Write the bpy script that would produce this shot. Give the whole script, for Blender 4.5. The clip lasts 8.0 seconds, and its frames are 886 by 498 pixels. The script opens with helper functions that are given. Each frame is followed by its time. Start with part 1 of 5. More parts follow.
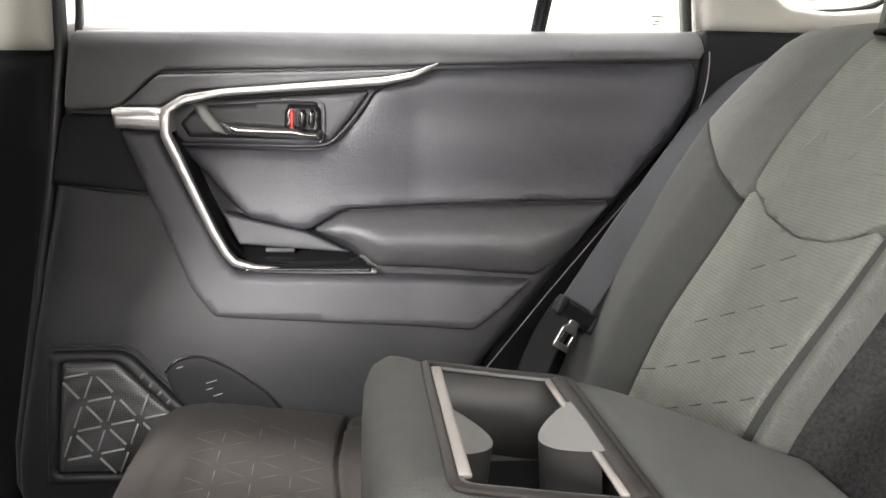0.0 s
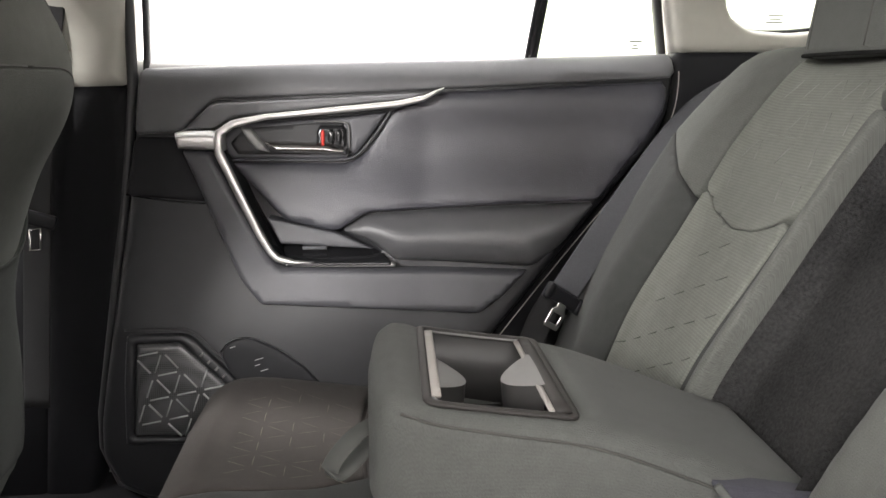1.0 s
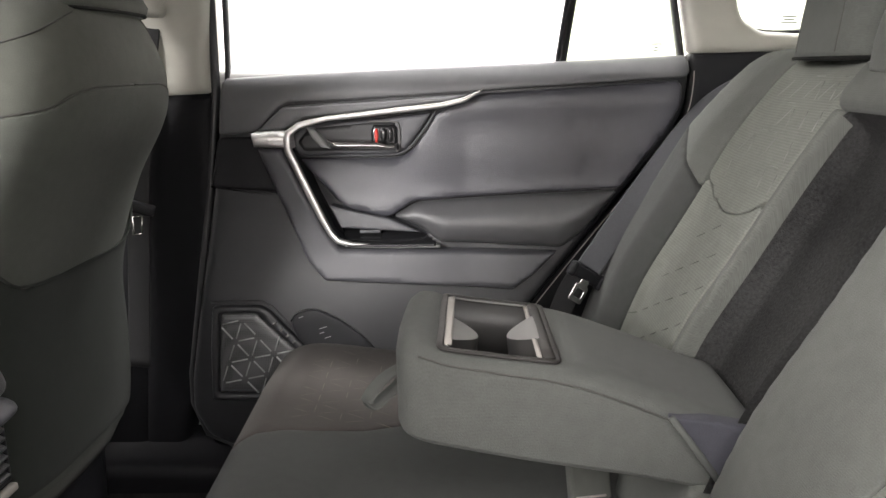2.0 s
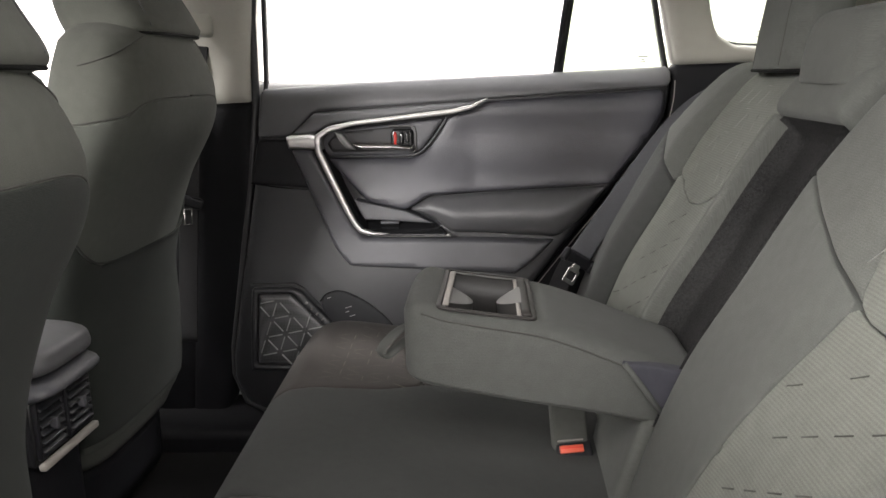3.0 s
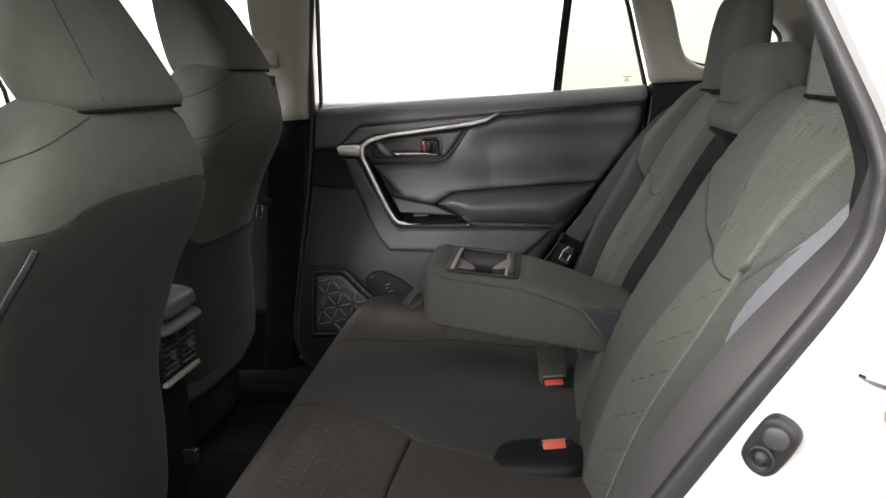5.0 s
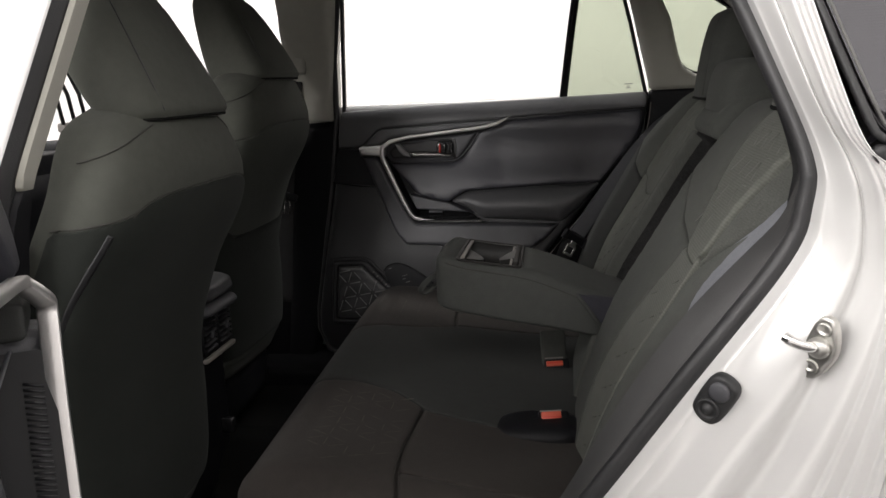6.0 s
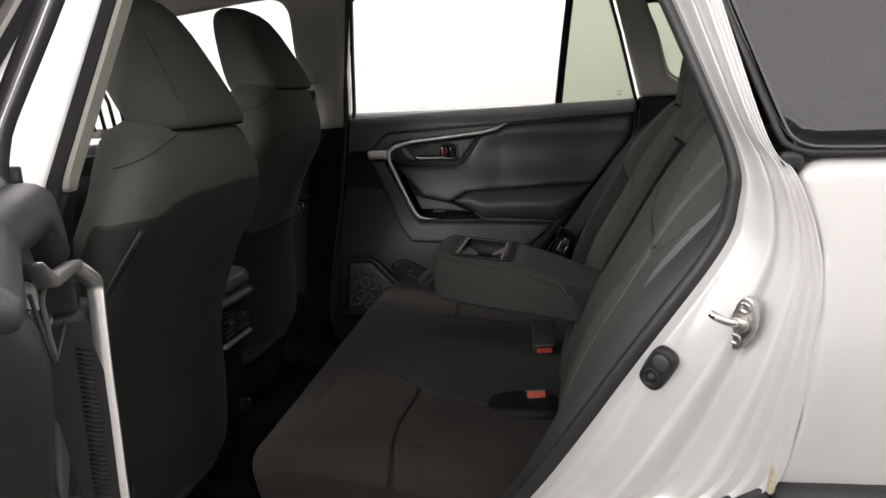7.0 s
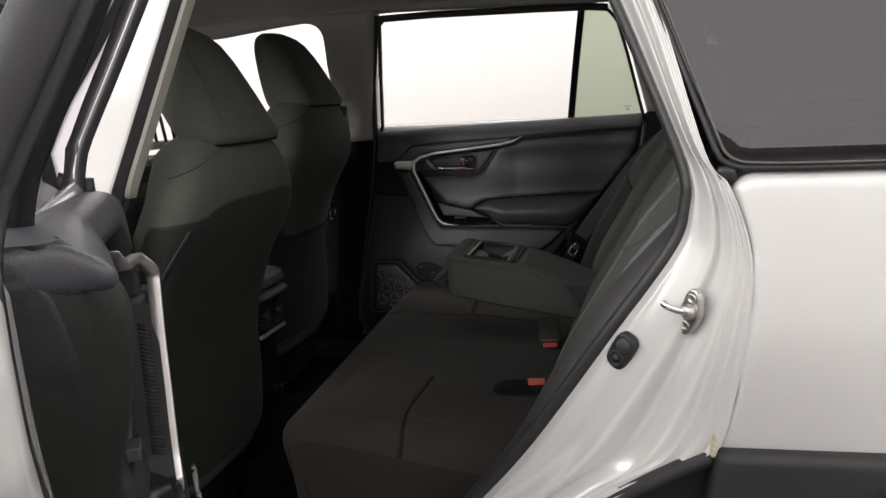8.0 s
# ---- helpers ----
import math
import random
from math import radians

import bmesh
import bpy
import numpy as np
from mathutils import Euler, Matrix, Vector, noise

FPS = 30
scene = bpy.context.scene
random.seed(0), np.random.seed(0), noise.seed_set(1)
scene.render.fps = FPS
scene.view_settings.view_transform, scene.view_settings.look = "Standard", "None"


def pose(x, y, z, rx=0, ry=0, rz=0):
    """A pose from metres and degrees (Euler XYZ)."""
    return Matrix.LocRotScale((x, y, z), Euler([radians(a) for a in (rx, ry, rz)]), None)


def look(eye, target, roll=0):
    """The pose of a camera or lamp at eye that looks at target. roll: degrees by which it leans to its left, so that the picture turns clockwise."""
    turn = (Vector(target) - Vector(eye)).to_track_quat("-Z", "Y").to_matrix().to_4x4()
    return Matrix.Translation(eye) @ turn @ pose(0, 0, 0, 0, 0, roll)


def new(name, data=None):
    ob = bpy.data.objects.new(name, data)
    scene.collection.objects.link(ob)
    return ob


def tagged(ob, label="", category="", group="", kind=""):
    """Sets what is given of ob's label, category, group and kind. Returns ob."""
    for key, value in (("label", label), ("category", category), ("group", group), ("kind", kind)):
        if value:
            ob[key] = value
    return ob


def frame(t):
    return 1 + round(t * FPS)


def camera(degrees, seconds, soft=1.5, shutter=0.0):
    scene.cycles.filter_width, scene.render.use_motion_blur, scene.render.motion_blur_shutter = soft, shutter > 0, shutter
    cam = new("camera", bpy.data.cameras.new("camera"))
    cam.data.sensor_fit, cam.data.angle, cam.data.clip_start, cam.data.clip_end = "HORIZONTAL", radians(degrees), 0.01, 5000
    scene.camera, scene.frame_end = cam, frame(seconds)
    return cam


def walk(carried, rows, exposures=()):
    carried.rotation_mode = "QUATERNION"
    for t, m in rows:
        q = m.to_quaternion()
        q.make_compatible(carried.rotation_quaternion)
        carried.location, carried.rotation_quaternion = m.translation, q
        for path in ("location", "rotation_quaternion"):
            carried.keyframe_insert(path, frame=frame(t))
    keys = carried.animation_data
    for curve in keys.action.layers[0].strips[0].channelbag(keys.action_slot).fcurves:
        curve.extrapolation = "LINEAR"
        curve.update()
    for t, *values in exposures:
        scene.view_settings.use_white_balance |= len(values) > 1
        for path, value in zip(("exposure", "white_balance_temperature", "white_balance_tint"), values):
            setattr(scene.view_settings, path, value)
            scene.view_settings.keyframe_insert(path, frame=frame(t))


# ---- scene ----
cam = camera(58.0, 8.0)
PATH = [
    (0, (-0.042, -0.554, 1.052), (0.179, 1.388, 0.63), 1.7),
    (0.5, (-0.037, -0.663, 1.085), (0.173, 1.28, 0.658), 0.7),
    (1, (-0.006, -0.77, 1.084), (0.11, 1.184, 0.67), 0.2),
    (1.5, (0.023, -0.857, 1.091), (0.051, 1.092, 0.642), -0.6),
    (2, (0.058, -0.966, 1.116), (-0.016, 0.983, 0.673), -1.1),
    (3.3, (0.118, -1.246, 1.135), (-0.033, 0.704, 0.716), -1.5),
    (3.5, (0.123, -1.283, 1.142), (-0.033, 0.668, 0.732), -1.6),
    (4, (0.159, -1.395, 1.149), (-0.061, 0.551, 0.741), -2.1),
    (4.5, (0.199, -1.506, 1.158), (-0.065, 0.433, 0.748), -2.5),
    (5.8, (0.256, -1.744, 1.179), (-0.039, 0.191, 0.769), -2.3),
    (6, (0.265, -1.779, 1.185), (-0.054, 0.152, 0.774), -2.4),
    (6.5, (0.289, -1.859, 1.186), (-0.049, 0.068, 0.771), -2.3),
    (7, (0.344, -1.936, 1.203), (-0.022, -0.011, 0.798), -2.7),
    (7.5, (0.411, -2.032, 1.214), (-0.018, -0.118, 0.822), -2.9),
    (8, (0.455, -2.126, 1.227), (-0.011, -0.218, 0.846), -2.9),
]
EXPOSURES = [(0, 2.75), (0.5, 2.52), (1.0, 2.36), (1.6, 2.36), (2.2, 2.36), (3.4, 1.80), (4.6, 1.66), (5.8, 0.30), (6.1, 0.25), (6.5, 0.24), (7, 0.10), (7.5, -0.12), (8, -0.12)]
walk(cam, [(t, look(eye, target, roll)) for t, eye, target, roll in PATH], EXPOSURES)

# ---- world and light: a white photo booth with ceiling panels ----
world = bpy.data.worlds.new("world")
scene.world = world
world.use_nodes = True
world.node_tree.nodes["Background"].inputs[0].default_value = (0.9, 0.95, 1.0, 1)
world.node_tree.nodes["Background"].inputs[1].default_value = 0.05


def area_lamp(name, eye, target, sx, sy, watts, color=(1, 0.972, 0.955)):
    d = bpy.data.lights.new(name, "AREA")
    d.shape, d.size, d.size_y, d.energy, d.color = "RECTANGLE", sx, sy, watts, color
    ob = new(name, d)
    ob.matrix_world = look(eye, target)
    return ob


for ly, watts in ((1.3, 85), (2.2, 24)):
    area_lamp("ceiling_lamp", (-0.4, ly, 2.93), (-0.4, ly, 0), 5.0, 0.4, watts)
area_lamp("front_lamp", (-2.9, -0.6, 2.93), (-2.9, -0.6, 0), 0.8, 4.5, 130)
area_lamp("near_ceiling_lamp", (-0.3, -3.0, 2.93), (-0.3, -3.0, 0), 7.2, 2.2, 110)
area_lamp("rear_lamp", (3.5, -0.6, 2.93), (3.5, -0.6, 0), 0.8, 4.5, 130)
# added fill through the near doorway from the front; unseen source
area_lamp("wall_fill_lamp", (-2.6, -4.42, 2.3), (0.3, 0, 1.0), 2.0, 0.9, 185)


# ---- materials ----
def mat(name, color, rough=0.6, metal=0.0, scale=40.0, var=0.15, bump=0.0, bscale=300.0, coat=0.0, spec=0.5, wear=0.0):
    m = bpy.data.materials.new(name)
    m.use_nodes = True
    nt = m.node_tree
    b = nt.nodes["Principled BSDF"]
    co = nt.nodes.new("ShaderNodeTexCoord")
    n1 = nt.nodes.new("ShaderNodeTexNoise")
    n1.inputs["Scale"].default_value, n1.inputs["Detail"].default_value = scale, 6
    n2 = nt.nodes.new("ShaderNodeTexNoise")
    n2.inputs["Scale"].default_value, n2.inputs["Detail"].default_value = 5.0, 3
    nt.links.new(co.outputs["Object"], n1.inputs["Vector"])
    nt.links.new(co.outputs["Object"], n2.inputs["Vector"])
    add = nt.nodes.new("ShaderNodeMath")
    add.operation = "ADD"
    nt.links.new(n1.outputs[0], add.inputs[0])
    nt.links.new(n2.outputs[0], add.inputs[1])
    rmp = nt.nodes.new("ShaderNodeMapRange")
    rmp.inputs[1].default_value, rmp.inputs[2].default_value = 0.6, 1.4
    rmp.inputs[3].default_value, rmp.inputs[4].default_value = 1 - var, 1 + var
    nt.links.new(add.outputs[0], rmp.inputs[0])
    mul = nt.nodes.new("ShaderNodeVectorMath")
    mul.operation = "SCALE"
    mul.inputs[0].default_value = color
    nt.links.new(rmp.outputs[0], mul.inputs["Scale"])
    nt.links.new(mul.outputs[0], b.inputs["Base Color"])
    b.inputs["Roughness"].default_value, b.inputs["Metallic"].default_value = rough, metal
    b.inputs["Specular IOR Level"].default_value = spec
    b.inputs["Coat Weight"].default_value = coat
    b.inputs["Coat Roughness"].default_value = 0.04
    if wear:
        rr = nt.nodes.new("ShaderNodeMapRange")
        rr.inputs[3].default_value, rr.inputs[4].default_value = rough - wear, rough + wear
        nt.links.new(n2.outputs[0], rr.inputs[0])
        nt.links.new(rr.outputs[0], b.inputs["Roughness"])
    if bump:
        n3 = nt.nodes.new("ShaderNodeTexNoise")
        n3.inputs["Scale"].default_value, n3.inputs["Detail"].default_value = bscale, 4
        nt.links.new(co.outputs["Object"], n3.inputs["Vector"])
        bp = nt.nodes.new("ShaderNodeBump")
        bp.inputs["Strength"].default_value, bp.inputs["Distance"].default_value = bump, 0.002
        nt.links.new(n3.outputs[0], bp.inputs["Height"])
        nt.links.new(bp.outputs[0], b.inputs["Normal"])
    return m


def fabric(name, color, rib=0.005, rib_amount=0.25, across=False, fleck=0.25, bump=0.5):
    """Woven cloth; ribs run along the surface's own coordinates, in metres."""
    m = mat(name, color, 0.92, 0, 60, 0.12, spec=0.12)
    nt = m.node_tree
    b = nt.nodes["Principled BSDF"]
    b.inputs["Sheen Weight"].default_value = 0.04
    b.inputs["Sheen Roughness"].default_value = 0.5
    uv = nt.nodes.new("ShaderNodeUVMap")
    w = nt.nodes.new("ShaderNodeTexWave")
    w.bands_direction = "X" if across else "Y"
    w.inputs["Scale"].default_value = 0.314 / rib
    w.inputs["Distortion"].default_value, w.inputs["Detail"].default_value = 1.2, 2
    w.inputs["Detail Scale"].default_value = 30
    nt.links.new(uv.outputs[0], w.inputs["Vector"])
    mp = nt.nodes.new("ShaderNodeMapping")
    mp.inputs["Scale"].default_value = (500, 900, 1)
    nt.links.new(uv.outputs[0], mp.inputs[0])
    n = nt.nodes.new("ShaderNodeTexNoise")
    n.inputs["Scale"].default_value, n.inputs["Detail"].default_value = 1.0, 2
    nt.links.new(mp.outputs[0], n.inputs["Vector"])
    mix = nt.nodes.new("ShaderNodeMath")
    mix.operation = "MULTIPLY_ADD"
    mix.inputs[1].default_value = rib_amount
    nt.links.new(w.outputs["Fac"], mix.inputs[0])
    nt.links.new(n.outputs[0], mix.inputs[2])
    old = b.inputs["Base Color"].links[0].from_socket
    rg = nt.nodes.new("ShaderNodeMapRange")
    rg.inputs[1].default_value, rg.inputs[2].default_value = 0.3, 0.7 + rib_amount
    rg.inputs[3].default_value, rg.inputs[4].default_value = 1 - fleck, 1 + fleck
    nt.links.new(mix.outputs[0], rg.inputs[0])
    sc = nt.nodes.new("ShaderNodeVectorMath")
    sc.operation = "SCALE"
    nt.links.new(old, sc.inputs[0])
    nt.links.new(rg.outputs[0], sc.inputs["Scale"])
    nt.links.new(sc.outputs[0], b.inputs["Base Color"])
    bp = nt.nodes.new("ShaderNodeBump")
    bp.inputs["Strength"].default_value, bp.inputs["Distance"].default_value = bump, 0.0012
    nt.links.new(mix.outputs[0], bp.inputs["Height"])
    nt.links.new(bp.outputs[0], b.inputs["Normal"])
    return m


def glass(name, tint, gloss=1.0, ior=1.5):
    m = bpy.data.materials.new(name)
    m.use_nodes = True
    nt = m.node_tree
    nt.nodes.remove(nt.nodes["Principled BSDF"])
    out = nt.nodes["Material Output"]
    tr = nt.nodes.new("ShaderNodeBsdfTransparent")
    tr.inputs[0].default_value = (*tint, 1)
    gl = nt.nodes.new("ShaderNodeBsdfGlossy")
    gl.inputs["Roughness"].default_value = 0.01
    gl.inputs[0].default_value = (gloss * 0.98, gloss * 0.955, gloss, 1)
    fr = nt.nodes.new("ShaderNodeFresnel")
    fr.inputs[0].default_value = ior
    mx = nt.nodes.new("ShaderNodeMixShader")
    nt.links.new(fr.outputs[0], mx.inputs[0])
    nt.links.new(tr.outputs[0], mx.inputs[1])
    nt.links.new(gl.outputs[0], mx.inputs[2])
    nt.links.new(mx.outputs[0], out.inputs[0])
    return m


M_PLASTIC = mat("black_grained_plastic", (0.009, 0.009, 0.0105), 0.45, spec=0.2, bump=0.35, bscale=900, var=0.1, wear=0.06)
M_PLASTIC2 = mat("dark_grey_plastic", (0.058, 0.058, 0.064), 0.42, bump=0.3, bscale=900, var=0.1, wear=0.06)
M_PLASTIC3 = mat("black_door_plastic", (0.014, 0.0142, 0.0158), 0.38, spec=0.42, bump=0.3, bscale=900, var=0.12, wear=0.08)
M_SOFT = mat("soft_black_vinyl", (0.041, 0.041, 0.049), 0.34, spec=0.52, bump=0.3, bscale=700, var=0.1, wear=0.05)
M_SOFT2 = mat("grey_black_vinyl", (0.078, 0.0778, 0.081), 0.38, bump=0.3, bscale=700, var=0.1, wear=0.05)
M_GLOSS = mat("gloss_black", (0.012, 0.012, 0.013), 0.18, var=0.05)
M_GRILLE = mat("speaker_mesh", (0.012, 0.012, 0.013), 0.35, var=0.3)
vor = M_GRILLE.node_tree.nodes.new("ShaderNodeTexVoronoi")
vor.inputs["Scale"].default_value = 270
vor.inputs["Randomness"].default_value = 0.08
cr = M_GRILLE.node_tree.nodes.new("ShaderNodeValToRGB")
cr.color_ramp.elements[0].position, cr.color_ramp.elements[0].color = 0.28, (0.004, 0.004, 0.004, 1)
cr.color_ramp.elements[1].position, cr.color_ramp.elements[1].color = 0.44, (0.06, 0.06, 0.061, 1)
M_GRILLE.node_tree.links.new(M_GRILLE.node_tree.nodes["Texture Coordinate"].outputs["Object"], vor.inputs["Vector"])
M_GRILLE.node_tree.links.new(vor.outputs["Distance"], cr.inputs[0])
M_GRILLE.node_tree.links.new(cr.outputs[0], M_GRILLE.node_tree.nodes["Principled BSDF"].inputs["Base Color"])
M_RIDGE = mat("grille_ridge", (0.25, 0.255, 0.25), 0.25, var=0.1)
M_PIPING = mat("grey_seal_piping", (0.26, 0.26, 0.255), 0.5, bump=0.5, bscale=400, var=0.2, scale=300)
M_LEVER = mat("satin_chrome", (0.72, 0.70, 0.68), 0.24, 1.0, var=0.04, wear=0.06)
M_CUP = mat("cup_grey_plastic", (0.118, 0.116, 0.112), 0.6, spec=0.3, var=0.08)
# cup moulding below the rim, darkened in place of shade
M_WELL = mat("shaded_cup_well", (0.03, 0.029, 0.028), 0.45, spec=0.3, var=0.08)
M_PILLAR = mat("matt_black_pillar_trim", (0.006, 0.006, 0.007), 0.5, spec=0.12, bump=0.3, bscale=900, var=0.1)
M_TRIM = mat("warm_grey_trim", (0.029, 0.0285, 0.0285), 0.5, bump=0.3, bscale=900, var=0.1)
M_RIM = mat("brown_black_rim", (0.02, 0.018, 0.017), 0.6, spec=0.2, var=0.08)
M_SATIN = mat("dull_satin_trim", (0.21, 0.195, 0.18), 0.55, 0.0, spec=0.25, var=0.05)
# open door's black trim end, and the shaded colour of its pads
M_TRIMEND = mat("black_and_shaded_trim", (0.0145, 0.0155, 0.0142), 0.5, spec=0.35, bump=0.2, bscale=900, var=0.12, wear=0.06)
# black plastic parts; also shade coloured into door recesses and the cup floor
M_DEEP = mat("black_plastic_and_recess_shade", (0.010, 0.010, 0.011), 0.5, var=0.1)
M_SILVER = mat("satin_silver_trim", (0.62, 0.61, 0.6), 0.32, 0.85, var=0.05, wear=0.05)
M_CHROME = mat("chrome", (0.75, 0.74, 0.73), 0.12, 1.0, var=0.03)
M_RED = mat("red_plastic", (0.55, 0.03, 0.02), 0.4, var=0.08)
M_ORANGE = mat("orange_red_button", (0.55, 0.095, 0.055), 0.4, var=0.08)
M_RUBBER = mat("black_rubber", (0.02, 0.02, 0.021), 0.45, bump=0.2, bscale=500, var=0.12)
M_BEIGE = mat("light_grey_trim", (0.365, 0.357, 0.315), 0.65, bump=0.2, bscale=800, var=0.05)
M_HEAD = mat("grey_headliner", (0.4, 0.39, 0.37), 0.95, bump=0.4, bscale=500, var=0.06)
M_PAINT = mat("pearl_white_paint", (0.66, 0.655, 0.645), 0.25, 0.10, coat=1.0, var=0.015, scale=8)
M_CARPET = mat("black_carpet", (0.009, 0.0088, 0.0085), 0.98, bump=1.0, bscale=900, var=0.5, scale=500, spec=0.1)
M_CARPET2 = mat("grey_black_carpet", (0.018, 0.0176, 0.0174), 0.98, bump=1.0, bscale=500, var=0.85, scale=260, spec=0.1)
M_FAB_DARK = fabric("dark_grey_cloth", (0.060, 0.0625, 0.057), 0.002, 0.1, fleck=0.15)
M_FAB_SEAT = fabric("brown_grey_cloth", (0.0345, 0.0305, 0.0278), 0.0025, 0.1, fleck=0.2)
M_FAB_MID = fabric("grey_mesh_cloth", (0.064, 0.0662, 0.060), 0.003, 0.08, fleck=0.25)
M_FAB_INS = fabric("ribbed_grey_cloth", (0.097, 0.100, 0.088), 0.0038, 0.32, fleck=0.2, bump=0.55)
# cushion centre's cloth; also the shaded copy for the far bolsters
M_FAB_CUSH = fabric("dark_centre_and_shaded_cloth", (0.0305, 0.0314, 0.0298), 0.002, 0.1, fleck=0.15)
# near seat's shaded back panel colour; also cloth of map pocket and valance
M_FAB_LOW = fabric("black_and_shaded_cloth", (0.019, 0.0212, 0.0186), 0.0018, 0.1, fleck=0.12)
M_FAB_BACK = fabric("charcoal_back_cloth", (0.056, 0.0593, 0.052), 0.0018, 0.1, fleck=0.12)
M_FAB_FRONT = fabric("front_seat_cloth", (0.066, 0.0688, 0.0593), 0.0018, 0.1, fleck=0.12)
M_FAB_ARM = fabric("charcoal_cloth", (0.056, 0.0582, 0.054), 0.0018, 0.1, fleck=0.12)
M_GUSSET = fabric("blue_black_cloth", (0.034, 0.034, 0.041), 0.002, 0.1, fleck=0.12)
M_THREAD = mat("dark_thread", (0.035, 0.034, 0.03), 0.9, var=0.2)
M_PALE = mat("pale_thread", (0.085, 0.074, 0.058), 0.9, var=0.2)
M_ETCH = mat("light_grey_thread", (0.114, 0.116, 0.104), 0.9, var=0.2)
# rear belt webbing in three tones, light and shade put into the colour
M_BELT = mat("dark_grey_belt_web", (0.032, 0.033, 0.037), 0.8, bump=0.6, bscale=900, var=0.2, scale=300)
M_BELT3 = mat("black_and_shaded_belt_web", (0.011, 0.011, 0.012), 0.75, bump=0.6, bscale=900, var=0.2, scale=300)
M_BELT2 = mat("blue_grey_belt_web_lit", (0.125, 0.129, 0.142), 0.75, bump=0.6, bscale=900, var=0.15, scale=300)
M_WALL = mat("white_booth_wall", (0.755, 0.732, 0.724), 0.75, var=0.02, scale=3)
M_CEIL = mat("white_booth_ceiling", (0.78, 0.77, 0.76), 0.8, var=0.02, scale=3)
M_FLOOR = mat("grey_booth_floor", (0.06, 0.059, 0.0575), 0.4, var=0.08, scale=6, wear=0.08)
M_STEEL = mat("zinc_steel", (0.55, 0.54, 0.51), 0.35, 1.0, var=0.1, wear=0.1)
M_CLAD = mat("black_cladding", (0.02, 0.02, 0.021), 0.55, bump=0.4, bscale=700, var=0.12)
M_RUST = mat("brown_stain", (0.56, 0.51, 0.36), 0.6, var=0.5, scale=150)
G_CLEAR = glass("clear_glass", (0.955, 0.955, 0.945))
G_TINT = glass("green_tinted_glass", (0.45, 0.50, 0.40))
G_DARK = glass("privacy_glass", (0.09, 0.082, 0.10), 1.0, 1.65)
M_INK = mat("white_etched_mark", (0.12, 0.12, 0.12), 0.7, var=0.1)


# ---- mesh tools ----
def thing(name, label, category, at=(0, 0, 0), group="", kind=""):
    e = new(name)
    e.empty_display_size = 0.05
    e.location = at
    e["base"] = at
    return tagged(e, label, category, group, kind)


def part(name, bm, material, parent=None, label="", smooth=True):
    me = bpy.data.meshes.new(name)
    bmesh.ops.recalc_face_normals(bm, faces=bm.faces)
    bm.to_mesh(me)
    bm.free()
    if smooth:
        me.polygons.foreach_set("use_smooth", [True] * len(me.polygons))
    me.materials.append(material)
    ob = new(name, me)
    if parent is not None:
        ob.parent = parent
        p = parent
        while p.parent is not None:
            p = p.parent
        if parent is p:
            ob.matrix_parent_inverse = Matrix.Translation(-Vector(p.location))
    if label:
        ob["label"] = label
    return ob


def sub(name, bm, material, owner, label=""):
    """A piece of a part: the part's own space is the world's."""
    return part(name, bm, material, owner, label)


def curve_at(table, v):
    """Smooth interpolation in rows (v, a, b, ...)."""
    if v <= table[0][0]:
        return table[0][1:]
    for i in range(len(table) - 1):
        if v <= table[i + 1][0]:
            p0, p1, p2, p3 = table[max(i - 1, 0)], table[i], table[i + 1], table[min(i + 2, len(table) - 1)]
            t = (v - p1[0]) / (p2[0] - p1[0])
            out = []
            for k in range(1, len(p1)):
                m1 = (p2[k] - p0[k]) / (p2[0] - p0[0]) * (p2[0] - p1[0])
                m2 = (p3[k] - p1[k]) / (p3[0] - p1[0]) * (p2[0] - p1[0])
                out.append((2 * t**3 - 3 * t**2 + 1) * p1[k] + (t**3 - 2 * t**2 + t) * m1 + (3 * t**2 - 2 * t**3) * p2[k] + (t**3 - t**2) * m2)
            return out
    return table[-1][1:]


def chaikin(poly, n=2, closed=True, q=0.25):
    for _ in range(n):
        out = [] if closed else [poly[0]]
        for i in range(len(poly) - (0 if closed else 1)):
            a, b = Vector(poly[i]), Vector(poly[(i + 1) % len(poly)])
            out += [a.lerp(b, q), a.lerp(b, 1 - q)]
        if not closed:
            out.append(poly[-1])
        poly = [tuple(p) for p in out]
    return poly


def resample(poly, step, closed=True):
    out = []
    for i in range(len(poly) - (0 if closed else 1)):
        a, b = Vector(poly[i]), Vector(poly[(i + 1) % len(poly)])
        n = max(1, int((b - a).length / step + 0.5))
        out += [tuple(a.lerp(b, k / n)) for k in range(n)]
    if not closed:
        out.append(tuple(poly[-1]))
    return out


def inside(P, poly):
    x, y = P[:, 0], P[:, 1]
    c = np.zeros(len(P), bool)
    for i in range(len(poly)):
        (x1, y1), (x2, y2) = poly[i - 1], poly[i]
        if y1 != y2:
            c ^= ((y1 > y) != (y2 > y)) & (x < (x2 - x1) * (y - y1) / (y2 - y1) + x1)
    return c


def edge_distance(P, poly):
    d = np.full(len(P), 9.0)
    for i in range(len(poly)):
        a, b = np.array(poly[i - 1]), np.array(poly[i])
        ab = b - a
        t = np.clip(((P - a) @ ab) / max(ab @ ab, 1e-12), 0, 1)
        d = np.minimum(d, np.hypot(*(P - a - t[:, None] * ab).T))
    return d


